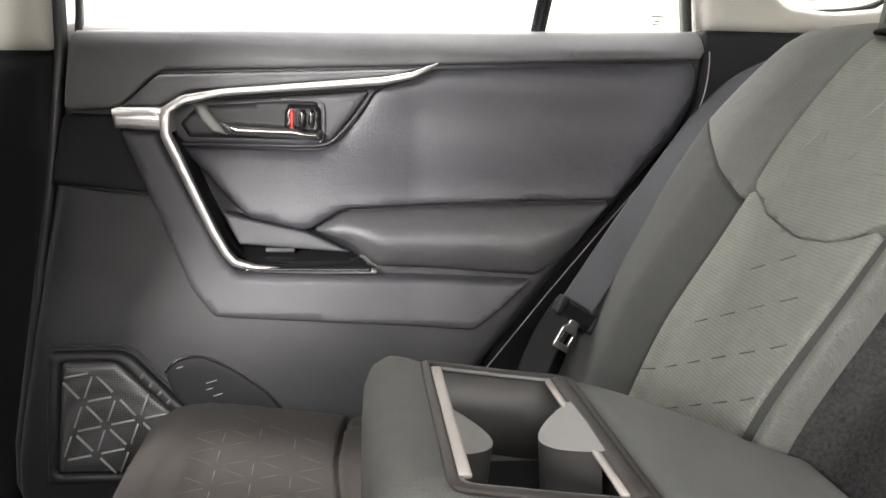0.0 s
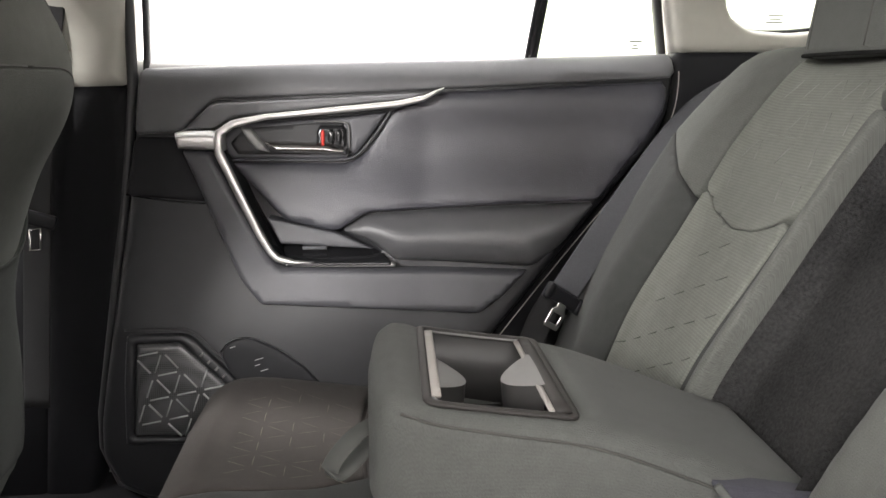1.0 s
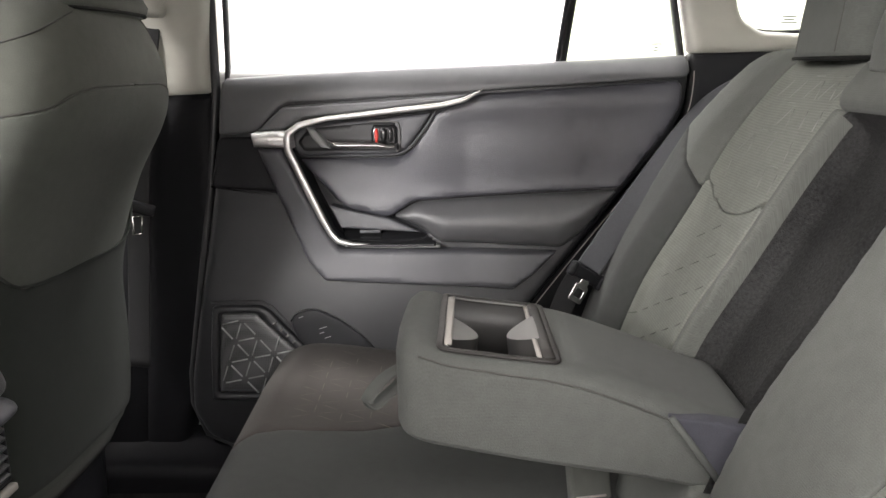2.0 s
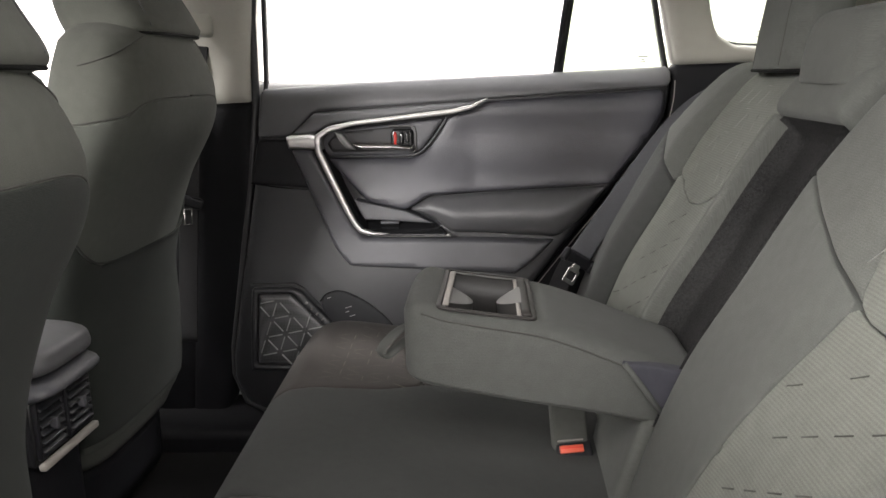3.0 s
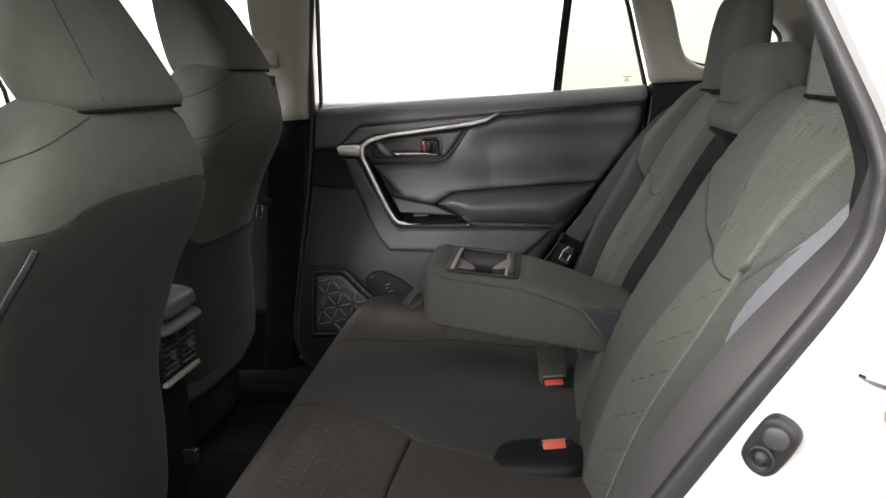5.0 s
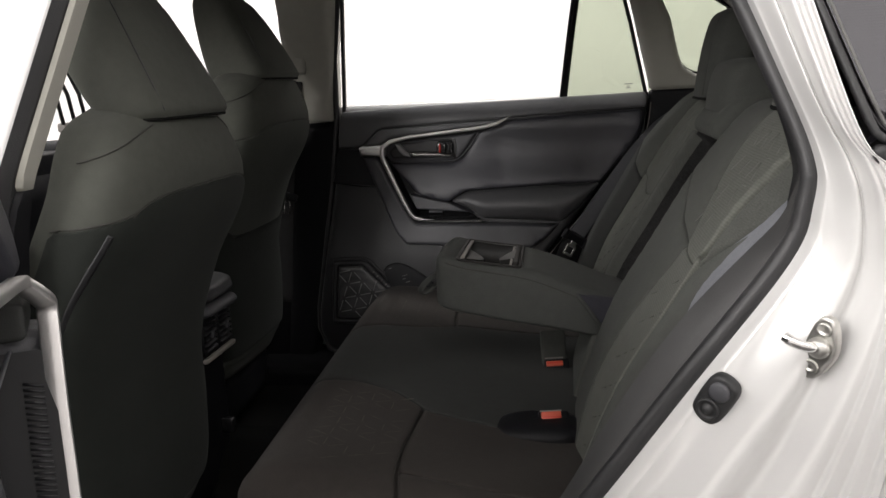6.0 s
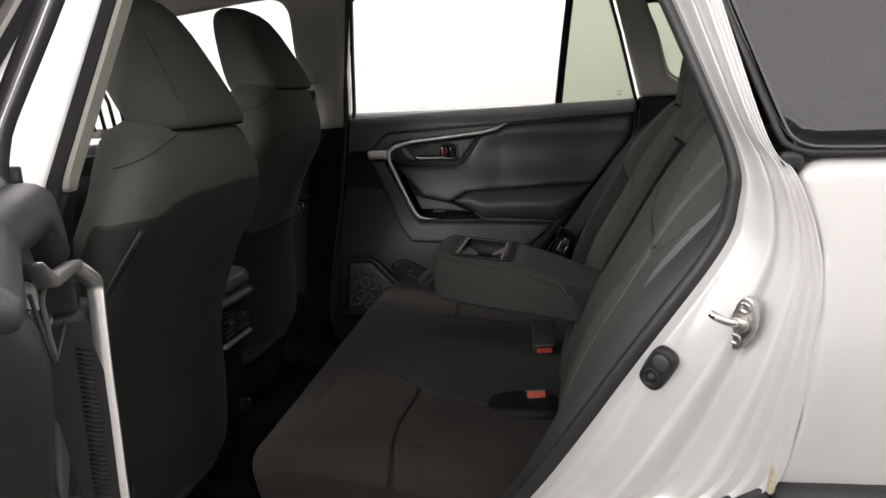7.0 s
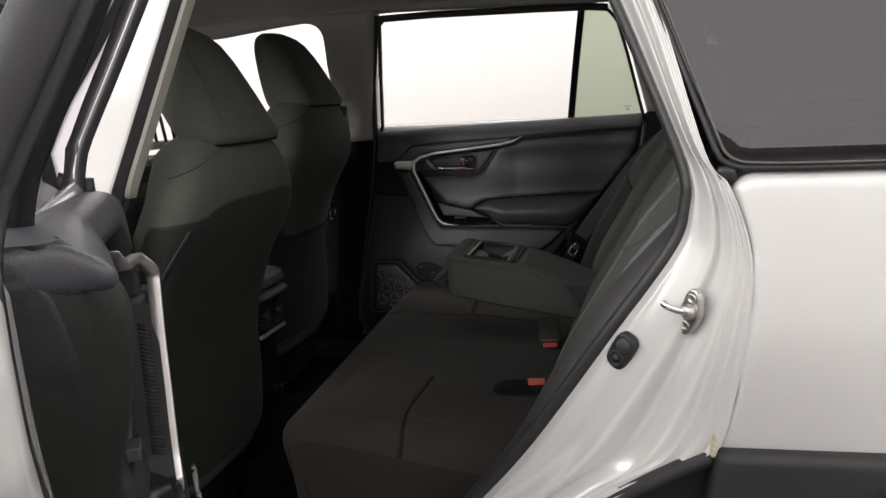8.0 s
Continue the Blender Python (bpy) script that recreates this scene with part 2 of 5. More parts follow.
def patch(poly, fmap, rise=0.0, edge=0.01, res=0.014, rnd=2, skirt=0.0, holes=(), dome=0.0, dome_r=0.1, corner=0.03, hole_edge=None):
    """A padded sheet: the outline in surface coordinates, laid on fmap(u, v, height), with rounded edges."""
    from mathutils.geometry import delaunay_2d_cdt
    loops = [resample(chaikin(resample(p, corner), rnd) if rnd else p, res * 0.7) for p in (poly, *holes)]
    allb = [q for l in loops for q in l]
    area = sum(loops[0][i - 1][0] * loops[0][i][1] - loops[0][i][0] * loops[0][i - 1][1] for i in range(len(loops[0])))
    lo, hi = np.min(loops[0], 0), np.max(loops[0], 0)
    gx, gy = np.meshgrid(np.arange(lo[0], hi[0], res), np.arange(lo[1], hi[1], res))
    P = np.stack([gx.ravel(), gy.ravel()], 1)
    P[:, 0] += (np.round((P[:, 1] - lo[1]) / res) % 2) * res * 0.5
    rings = []
    for li, l in enumerate(loops):
        sg = 1 if (area > 0) == (li == 0) else -1
        if li:
            a2 = sum(l[i - 1][0] * l[i][1] - l[i][0] * l[i - 1][1] for i in range(len(l)))
            sg = -1 if a2 > 0 else 1
        for i in range(len(l)):
            t = Vector(l[(i + 1) % len(l)]) - Vector(l[i - 1])
            if t.length > 1e-9:
                nrm = Vector((-t.y, t.x)).normalized() * sg
                for f in (0.12, 0.4, 0.8):
                    rings.append(tuple(Vector(l[i]) + nrm * (edge if li == 0 else hole_edge or edge) * f))

    def keep(Q, dmin):
        k = inside(Q, loops[0])
        for h in loops[1:]:
            k &= ~inside(Q, h)
        d = np.min([edge_distance(Q, l) for l in loops], 0)
        return Q[k & (d > dmin)]
    hole_edge = hole_edge or edge
    R = keep(np.array(rings), min(edge, hole_edge) * 0.09)
    G = keep(P, max(edge * 1.0, res * 0.4))
    pts = [Vector(p) for p in allb] + [Vector(p) for p in R] + [Vector(p) for p in G]
    edges, o = [], 0
    for l in loops:
        edges += [(o + i, o + (i + 1) % len(l)) for i in range(len(l))]
        o += len(l)
    vo, eo, fo, *_ = delaunay_2d_cdt(pts, edges, [], 0, 1e-7)
    V = np.array([tuple(v) for v in vo])
    D = np.min([edge_distance(V, l) for l in loops], 0)
    C = np.array([V[list(f)].mean(0) for f in fo])
    ok = inside(C, loops[0])
    for h in loops[1:]:
        ok &= ~inside(C, h)
    bm = bmesh.new()
    uv = bm.loops.layers.uv.new("UVMap")
    q = np.clip(edge_distance(V, loops[0]) / edge, 0, 1)
    for l in loops[1:]:
        q = np.minimum(q, np.clip(edge_distance(V, l) / hole_edge, 0, 1))
    Hh = rise * np.sqrt(np.clip(1 - (1 - q) ** 2, 0, 1)) + dome * np.clip(D / dome_r, 0, 1) * (2 - np.clip(D / dome_r, 0, 1))
    vs = [bm.verts.new(fmap(p[0], p[1], h)) for p, h in zip(V, Hh)]
    for f, good in zip(fo, ok):
        if good:
            fc = bm.faces.new([vs[i] for i in f])
            for lp, i in zip(fc.loops, f):
                lp[uv].uv = V[i]
    if skirt:
        cen = np.mean(loops[0], 0)
        key = {(round(p[0], 5), round(p[1], 5)): i for i, p in enumerate(V)}
        for l in loops:
            ids = [key.get((round(p[0], 5), round(p[1], 5))) for p in l]
            low = [bm.verts.new(fmap(p[0], p[1], -skirt)) for p in l]
            for i in range(len(l)):
                j = (i + 1) % len(l)
                if ids[i] is not None and ids[j] is not None:
                    fc = bm.faces.new([vs[ids[i]], vs[ids[j]], low[j], low[i]])
                    for lp, p, k in zip(fc.loops, (l[i], l[j], l[j], l[i]), (0, 0, 1, 1)):
                        o2 = (Vector(p) - Vector(cen)).normalized() * min(skirt, 0.1) * k
                        lp[uv].uv = (p[0] + o2.x, p[1] + o2.y)
    loose = [v for v in bm.verts if not v.link_faces]
    bmesh.ops.delete(bm, geom=loose, context="VERTS")
    return bm


def surf(fn, nu, nv, closed_u=False, cap=False):
    """A sheet fn(a, b), a and b from 0 to 1."""
    bm = bmesh.new()
    uv = bm.loops.layers.uv.new("UVMap")
    rows = []
    for j in range(nv + 1):
        rows.append([bm.verts.new(fn(i / nu, j / nv)) for i in range(nu + (0 if closed_u else 1))])
    for j in range(nv):
        for i in range(nu):
            k = (i + 1) % len(rows[j]) if closed_u else i + 1
            fc = bm.faces.new([rows[j][i], rows[j][k], rows[j + 1][k], rows[j + 1][i]])
            pts = [v.co for v in fc.verts]
            for lp in fc.loops:
                c = lp.vert.co
                lp[uv].uv = (c.x + c.y, c.z)
    if cap and closed_u:
        bm.faces.new(list(reversed(rows[0])))
        bm.faces.new(rows[-1])
    return bm


def bulge(table, nz=26, nu=44, T=None):
    """A rounded body from rows (z, x, y, half depth, half width, roundness)."""
    z0, z1 = table[0][0], table[-1][0]

    def fn(a, b):
        z = z0 + (z1 - z0) * b
        cx, cy, ax, ay, n = curve_at(table, z)
        th = 2 * math.pi * a
        c, s = math.cos(th), math.sin(th)
        p = Vector((cx + ax * math.copysign(abs(c) ** (2 / n), c), cy + ay * math.copysign(abs(s) ** (2 / n), s), z))
        return T(p) if T else p
    return surf(fn, nu, nz, True, True)


def sweep(path, profile, up=(0, 0, 1), closed=False, T=None, widths=None):
    """Carries a profile (list of (side, up) in metres) along a path; widths: rows (share of the path, factor)."""
    bm = bmesh.new()
    P = [Vector(p) for p in path]
    rings = []
    for i, p in enumerate(P):
        a = P[i - 1] if (i or closed) else P[i]
        b = P[(i + 1) % len(P)] if (i < len(P) - 1 or closed) else P[i]
        t = (b - a).normalized()
        u = Vector(up(p) if callable(up) else up)
        sd = t.cross(u).normalized()
        u2 = sd.cross(t)
        k = curve_at(widths, i / (len(P) - 1))[0] if widths else 1.0
        ring = [p + sd * s * k + u2 * h * min(1.0, 0.4 + 0.6 * k) for s, h in profile]
        rings.append([bm.verts.new(T(q) if T else q) for q in ring])
    n = len(profile)
    for i in range(len(P) - (0 if closed else 1)):
        r, r2 = rings[i], rings[(i + 1) % len(P)]
        for k in range(n):
            bm.faces.new([r[k], r[(k + 1) % n], r2[(k + 1) % n], r2[k]])
    if not closed:
        bm.faces.new(rings[0])
        bm.faces.new(list(reversed(rings[-1])))
    return bm


def oval(w, h, n=10, e=2.0):
    out = []
    for i in range(n):
        a = 2 * math.pi * i / n
        c, s = math.cos(a), math.sin(a)
        out.append((w * math.copysign(abs(c) ** (2 / e), c), h * math.copysign(abs(s) ** (2 / e), s)))
    return out


def rbox(size, m=None, bevel=0.003, seg=2):
    bm = bmesh.new()
    bmesh.ops.create_cube(bm, size=1, matrix=Matrix.Diagonal((*size, 1)))
    if bevel:
        bmesh.ops.bevel(bm, geom=bm.edges[:], offset=bevel, segments=seg, affect="EDGES", profile=0.6)
    if m is not None:
        bmesh.ops.transform(bm, matrix=m, verts=bm.verts)
    return bm


def lathe(profile, m=None, n=24):
    """profile rows (radius, height) about z."""
    bm = surf(lambda a, b: _ring(profile, a, b), n, len(profile) - 1, True, True)
    if m is not None:
        bmesh.ops.transform(bm, matrix=m, verts=bm.verts)
    return bm


def _ring(profile, a, b):
    r, h = profile[min(int(round(b * (len(profile) - 1))), len(profile) - 1)]
    return Vector((r * math.cos(2 * math.pi * a), r * math.sin(2 * math.pi * a), h))


def join(*bms):
    out = bmesh.new()
    for b in bms:
        me = bpy.data.meshes.new("tmp")
        b.to_mesh(me)
        b.free()
        out.from_mesh(me)
        bpy.data.meshes.remove(me)
    return out


# ---- booth ----
def block(name, lo, hi, material, parent=None, bevel=0.0, label="", kind="", category=""):
    c = [(a + b) / 2 for a, b in zip(lo, hi)]
    ob = part(name, rbox([b - a for a, b in zip(lo, hi)], pose(*c), bevel), material, parent, label, smooth=bevel > 0)
    if kind or category:
        tagged(ob, label, category, "", kind)
    return ob


block("ground", (-6, -6, -0.1), (6.5, 5, 0), M_FLOOR, kind="structure", label="smooth grey painted booth floor", category="floor")
block("wall_right", (-4.0, 3.0, 0), (4.6, 3.1, 3.0), M_WALL, kind="structure", label="plain white photo booth wall", category="wall")
block("wall_left", (-4.0, -4.6, 0), (4.6, -4.5, 3.0), M_WALL, kind="structure", label="plain white photo booth wall", category="wall")
block("wall_front", (-4.1, -4.6, 0), (-4.0, 3.1, 3.0), M_WALL, kind="structure", label="plain white photo booth wall", category="wall")
block("wall_rear", (4.6, -4.6, 0), (4.7, 3.1, 3.0), M_WALL, kind="structure", label="plain white photo booth wall", category="wall")
block("ceiling", (-4.1, -4.6, 3.0), (4.7, 3.1, 3.1), M_CEIL, kind="structure", label="white photo booth ceiling", category="ceiling")


# ---- car shell: the cabin's floor, roof, pillars and side walls ----
def side_y(z):
    return curve_at([(0.2, 0.70), (1.08, 0.71), (1.14, 0.705), (1.3, 0.655), (1.49, 0.595), (1.58, 0.56)], z)[0]


def side_map(s, off=0.0):
    return lambda x, z, h: Vector((x, s * (side_y(z) + off - h), z))


def struct(name, bm, material, label, category="car interior", smooth=True):
    return tagged(part(name, bm, material, None, label, smooth), label, category, "", "structure")


def floor_fn(a, b):
    x, y = -2.0 + 3.3 * a, -0.78 + 1.56 * b
    tun = 0.10 * math.exp(-(y / 0.13) ** 4)
    return Vector((x, y, 0.23 + tun + 0.004 * noise.noise((x * 6, y * 6, 0))))


struct("floor", surf(floor_fn, 60, 48), M_CARPET, "black carpeted car floor with a low centre tunnel", "car floor")


def roof_fn(a, b):
    x, y = -1.55 + 3.1 * a, -0.605 + 1.21 * b
    z = 1.60 - 0.035 * (x / 1.5) ** 2 - 0.10 * abs(y / 0.62) ** 4
    return Vector((x, y, z))


struct("ceiling_headliner", surf(roof_fn, 40, 30), M_HEAD, "grey woven fabric headliner under the roof", "headliner")
struct("roof", surf(lambda a, b: roof_fn(a, b) * 1.0 + Vector((0, (b - 0.5) * 0.25, 0.06)), 40, 30), M_PAINT, "white painted car roof panel", "car roof")

# far pillars
struct("pillar_b_right_upper", patch([(-0.73, 1.52), (-0.700, 1.498), (-0.652, 1.492), (-0.622, 1.478), (-0.606, 1.45), (-0.606, 1.40), (-0.610, 1.34), (-0.60, 1.065), (-0.474, 1.07), (-0.452, 1.26), (-0.405, 1.52)], side_map(1, -0.005), 0.03, 0.03, 0.016, 1, 0.06), M_BEIGE, "light grey plastic centre pillar trim", "pillar trim")
struct("pillar_b_right_lower", patch([(-0.61, 1.076), (-0.70, 0.24), (-0.60, 0.24), (-0.54, 0.45), (-0.505, 0.65), (-0.478, 0.88), (-0.468, 1.076)], side_map(1, 0.0), 0.030, 0.025, 0.018, 1, 0.05), M_PILLAR, "black plastic lower centre pillar trim", "pillar trim")
struct("seal_b_right", sweep(resample([(-0.405, 0.6, 1.5), (-0.455, 0.672, 1.26), (-0.468, 0.7, 1.08), (-0.492, 0.69, 0.88), (-0.533, 0.68, 0.63), (-0.562, 0.68, 0.47), (-0.565, 0.68, 0.40), (-0.535, 0.67, 0.33), (-0.46, 0.66, 0.30), (-0.05, 0.66, 0.30)], 0.03, False), oval(0.009, 0.012), (0, 1, 0)), M_RUBBER, "black rubber door seal", "door seal")

struct("sill_right", patch([(-0.80, 0.58), (0.30, 0.58), (0.30, 0.88), (-0.80, 0.88)], lambda x, y, h: Vector((x, y, 0.262 + h + 0.5 * max(0.0, y - 0.63))), 0.022, 0.022, 0.03, 1, 0.06), M_PILLAR, "black plastic sill plate under the far door", "door sill")

# far front door and its window
struct("door_front_right", patch([(-1.9, 0.25), (-0.66, 0.25), (-0.60, 1.08), (-1.9, 1.02)], side_map(1), 0.03, 0.04, 0.05, 1, 0.1), M_PILLAR, "black front passenger door panel", "car door")
struct("rail_right", patch([(-1.9, 1.42), (-1.0, 1.467), (-0.80, 1.488), (-0.62, 1.502), (-0.40, 1.512), (0.60, 1.488), (1.3, 1.44), (1.3, 1.60), (-1.9, 1.60)], side_map(1, 0.0), 0.012, 0.012, 0.03, 1, 0.05), M_HEAD, "grey roof rail trim above the windows", "roof rail trim")
struct("rail_left", patch([(-1.9, 1.47), (0.60, 1.50), (1.3, 1.44), (1.3, 1.60), (-1.9, 1.60)], side_map(-1, 0.0), 0.012, 0.012, 0.03, 1, 0.05), M_HEAD, "grey roof rail trim above the windows", "roof rail trim")
w = thing("window_front_right", "clear front passenger window, closed", "car window", (-1, 0.68, 1.1), kind="structure")
p = part("pane", patch([(-1.75, 1.0), (-0.60, 1.05), (-0.63, 1.53), (-1.5, 1.53)], side_map(1, 0.03), 0, 0.01, 0.08, 0), G_CLEAR, w)
p.visible_shadow = False

# far quarter panel, rear pillar trim and rear quarter window
struct("quarter_trim_right", patch([(0.10, 0.24), (0.18, 0.64), (0.365, 0.86), (0.48, 1.01), (0.492, 1.134), (1.3, 1.14), (1.3, 0.24)], side_map(1, -0.02), 0.012, 0.012, 0.03, 1, 0.04), M_PLASTIC, "black plastic rear quarter trim beside the bench", "quarter trim")
QW = [(0.505, 1.43), (0.517, 1.386), (0.543, 1.335), (0.570, 1.235), (0.585, 1.198), (0.625, 1.174), (0.70, 1.168), (0.80, 1.178), (0.838, 1.205), (0.842, 1.236), (0.83, 1.257), (0.776, 1.307), (0.66, 1.40)]
struct("pillar_c_right", patch([(0.395, 1.52), (0.405, 1.49), (0.50, 1.132), (1.3, 1.138), (1.3, 1.52)], side_map(1, -0.015), 0.02, 0.02, 0.016, 1, 0.05, [QW]), M_BEIGE, "light grey plastic rear pillar trim round a quarter window", "pillar trim")
w = thing("window_quarter_right", "green tinted rear quarter window with dark edge", "car window", (0.8, 0.68, 1.16), kind="structure")
p = part("pane", patch([(0.45, 1.46), (0.5, 1.12), (1.2, 1.12), (1.2, 1.46)], side_map(1, 0.07), 0, 0.01, 0.08, 0), G_TINT, w)
p.visible_shadow = False
for wd, dz in ((0.030, 0.0), (0.022, -0.006), (0.034, -0.012)):
    part("etched_mark", patch([(0.710 - wd / 2, 1.203 + dz), (0.710 + wd / 2, 1.203 + dz), (0.710 + wd / 2, 1.2055 + dz), (0.710 - wd / 2, 1.2055 + dz)], side_map(1, 0.066), 0, 0.002, 0.01, 0), M_INK, w)
part("edge_band", sweep(resample([(x, side_y(z) + 0.045, z) for x, z in chaikin(QW, 2)], 0.02), oval(0.008, 0.014), (0, 1, 0), True), M_GLOSS, w)

# tailgate
TG = [(-0.52, 1.16), (0.52, 1.16), (0.46, 1.44), (-0.46, 1.44)]
struct("tailgate", patch([(-0.72, 0.24), (0.72, 0.24), (0.70, 1.1), (0.6, 1.58), (-0.6, 1.58), (-0.70, 1.1)], lambda y, z, h: Vector((1.36 - 0.28 * max(0, z - 1.0) - h, y, z)), 0.02, 0.02, 0.03, 1, 0.05, [TG]), M_BEIGE, "light grey tailgate trim with rear window", "tailgate")
w = thing("window_rear", "tinted rear window of the tailgate", "car window", (1.3, 0, 1.16), kind="structure")
p = part("pane", patch([(-0.6, 1.1), (0.6, 1.1), (0.5, 1.5), (-0.5, 1.5)], lambda y, z, h: Vector((1.40 - 0.28 * max(0, z - 1.0), y, z)), 0, 0.01, 0.1, 0), G_TINT, w)
p.visible_shadow = False
struct("load_floor", patch([(0.42, -0.70), (1.34, -0.70), (1.34, 0.70), (0.42, 0.70)], lambda x, y, h: Vector((x, y, 0.66 + h)), 0.01, 0.01, 0.05, 0, 0.05), M_CARPET2, "dark carpeted load floor behind the bench", "load floor")

# front end: dash, windscreen
struct("dashboard", patch([(-0.70, 0.55), (0.70, 0.55), (0.70, 1.0), (0.4, 1.03), (-0.25, 1.05), (-0.45, 1.09), (-0.62, 1.04), (-0.70, 1.0)], lambda y, z, h: Vector((-1.42 - 0.9 * max(0, z - 0.9) + h, y, z)), 0.06, 0.06, 0.04, 1, 0.15), M_PLASTIC, "black plastic dashboard", "dashboard")
struct("windscreen_cowl", patch([(-2.2, -0.72), (-1.4, -0.72), (-1.4, 0.72), (-2.2, 0.72)], lambda x, y, h: Vector((x, y, 1.0 + h)), 0.01, 0.01, 0.08, 0, 0.3), M_PLASTIC, "black dashboard top under the windscreen", "dashboard")
w = thing("windscreen", "clear front windscreen", "car window", (-1.9, 0, 1.0), kind="structure")
p = part("pane", surf(lambda a, b: Vector((-2.25 + 0.85 * b, -0.72 + 1.44 * a + (0.5 - a) * 0.2 * b, 1.02 + 0.54 * b)), 8, 8), G_CLEAR, w)
p.visible_shadow = False

# far outer skin, closing the car
struct("body_side_right", patch([(-2.2, 0.22), (1.45, 0.22), (1.45, 1.06), (-2.2, 1.0)], lambda x, z, h: Vector((x, 0.90 - 0.1 * max(0, z - 0.95) + h, z)), 0.02, 0.03, 0.08, 1, 0.12), M_PAINT, "white painted car side", "car body")


# ---- rear door, built closed on the right; T carries it elsewhere ----
def door_y(x, z):
    y = curve_at([(0.24, 0.605), (0.5, 0.605), (0.63, 0.615), (0.75, 0.637), (0.85, 0.655), (0.95, 0.672), (1.06, 0.682), (1.10, 0.695), (1.135, 0.73)], z)[0]
    return y - 0.11 * max(0.0, x - 0.05)


DOOR = [(-0.452, 1.10), (-0.476, 0.885), (-0.514, 0.63), (-0.541, 0.47), (-0.543, 0.41), (-0.515, 0.352), (-0.46, 0.325), (-0.05, 0.325), (0.04, 0.46), (0.165, 0.632), (0.352, 0.860), (0.45, 0.975), (0.474, 1.03), (0.488, 1.128)]


def grip_out(z):
    """How far the bright strip and its arm stand off the panel."""
    return curve_at([(0.66, 0.016), (0.75, 0.016), (0.795, 0.020), (0.89, 0.036), (0.984, 0.050), (1.0, 0.044), (1.016, 0.034), (1.046, 0.030), (1.075, 0.028)], z)[0]


def build_door(T, label, at, glazed=True):
    d = thing("rear_door", label, "car door", at, "rear doors")

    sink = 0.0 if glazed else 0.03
    # open door's pads in a darker copy, standing in for shade
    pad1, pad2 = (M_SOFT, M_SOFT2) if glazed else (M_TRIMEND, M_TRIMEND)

    def zn(z):
        """The open door's grip reaches lower."""
        return z if glazed or z > 0.984 else 0.984 - (0.984 - z) * 1.4

    def dm(off=0.0):
        return lambda x, z, h: T(Vector((x, door_y(x, z) + off + sink - h, z)))

    def along(path, off=0.0, step=0.012, n=2):
        return [(x, door_y(x, z) - off, z) for x, z in resample(chaikin(path, n, False), step, False)]
    up = (0, -1, 0)

    def gripped(x, z, h):
        return T(Vector((x, door_y(x, z) - h - grip_out(z) + 0.030, zn(z))))
    part("lower_panel", patch(DOOR, dm(0.012), 0.012, 0.02, 0.02, 1, 0.03, [[(-0.312, 0.968), (-0.298, 0.944), (-0.22, 0.848), (-0.112, 0.816), (-0.03, 0.774), (-0.200, 0.776), (-0.224, 0.80)]]), M_PLASTIC3, d, "black grained plastic panel")
    belt = [(-0.450, 1.102), (-0.2, 1.112), (0.15, 1.121), (0.486, 1.131), (0.484, 1.089), (0.065, 1.067), (-0.152, 1.056), (-0.325, 1.048), (-0.384, 0.992), (-0.462, 0.988)]
    # open door's belt takes the darker vinyl, its shade put into the colour
    part("belt_trim", patch(belt, dm(-sink), 0.009 if glazed else 0.022, 0.007 if glazed else 0.022, 0.014, 1, 0.012 if glazed else 0.06), M_SOFT2 if glazed else M_SOFT, d)
    part("front_filler", patch([(-0.464, 0.984), (-0.384, 0.984), (-0.335, 0.87), (-0.482, 0.882)], dm(), 0.004, 0.008, 0.014, 1, 0.01), M_PLASTIC, d)
    part("upper_rim", patch([(-0.382, 0.994), (-0.325, 1.045), (-0.15, 1.053), (0.06, 1.064), (0.02, 1.049), (-0.286, 1.019), (-0.325, 0.996)], dm(), 0.018, 0.006, 0.012, 1, 0.015, corner=0.015), M_SOFT2, d)
    def padded(x, z, h):
        k = max(0.0, min(1.0, (z - 0.84) / 0.21))
        fore = max(0.0, min(1.0, (x + 0.32) / 0.30))
        return T(Vector((x, door_y(x, z) + 1.8 * sink - h - fore * (0.014 * (1 - k) ** 1.5 - 0.016 * math.sin(math.pi * min(1.0, k * 1.05)) * k), z)))
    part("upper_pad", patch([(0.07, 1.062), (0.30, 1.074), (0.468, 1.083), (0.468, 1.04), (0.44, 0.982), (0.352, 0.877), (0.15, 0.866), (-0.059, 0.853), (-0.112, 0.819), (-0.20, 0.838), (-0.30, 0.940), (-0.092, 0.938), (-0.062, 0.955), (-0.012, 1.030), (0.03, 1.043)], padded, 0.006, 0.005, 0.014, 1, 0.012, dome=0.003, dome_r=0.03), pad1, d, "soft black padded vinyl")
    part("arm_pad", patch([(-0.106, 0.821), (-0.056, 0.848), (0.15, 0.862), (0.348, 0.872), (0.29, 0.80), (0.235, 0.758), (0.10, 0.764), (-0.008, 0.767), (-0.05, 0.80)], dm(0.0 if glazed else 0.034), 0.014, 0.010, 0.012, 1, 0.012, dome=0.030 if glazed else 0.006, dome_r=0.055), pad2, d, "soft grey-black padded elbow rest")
    rear = [(0.10, 0.755), (0.232, 0.753), (0.185, 0.705), (0.14, 0.672)] if glazed else []
    part("arm_surround", patch([(-0.376, 0.966), (-0.322, 0.966), (-0.236, 0.79), (-0.212, 0.761), (-0.013, 0.756), *rear, (-0.05, 0.680), (-0.248, 0.690), (-0.285, 0.735)], gripped, 0.036, 0.010, 0.010, 1, 0.02, corner=0.02), M_PLASTIC2, d, "grained black arm surround")
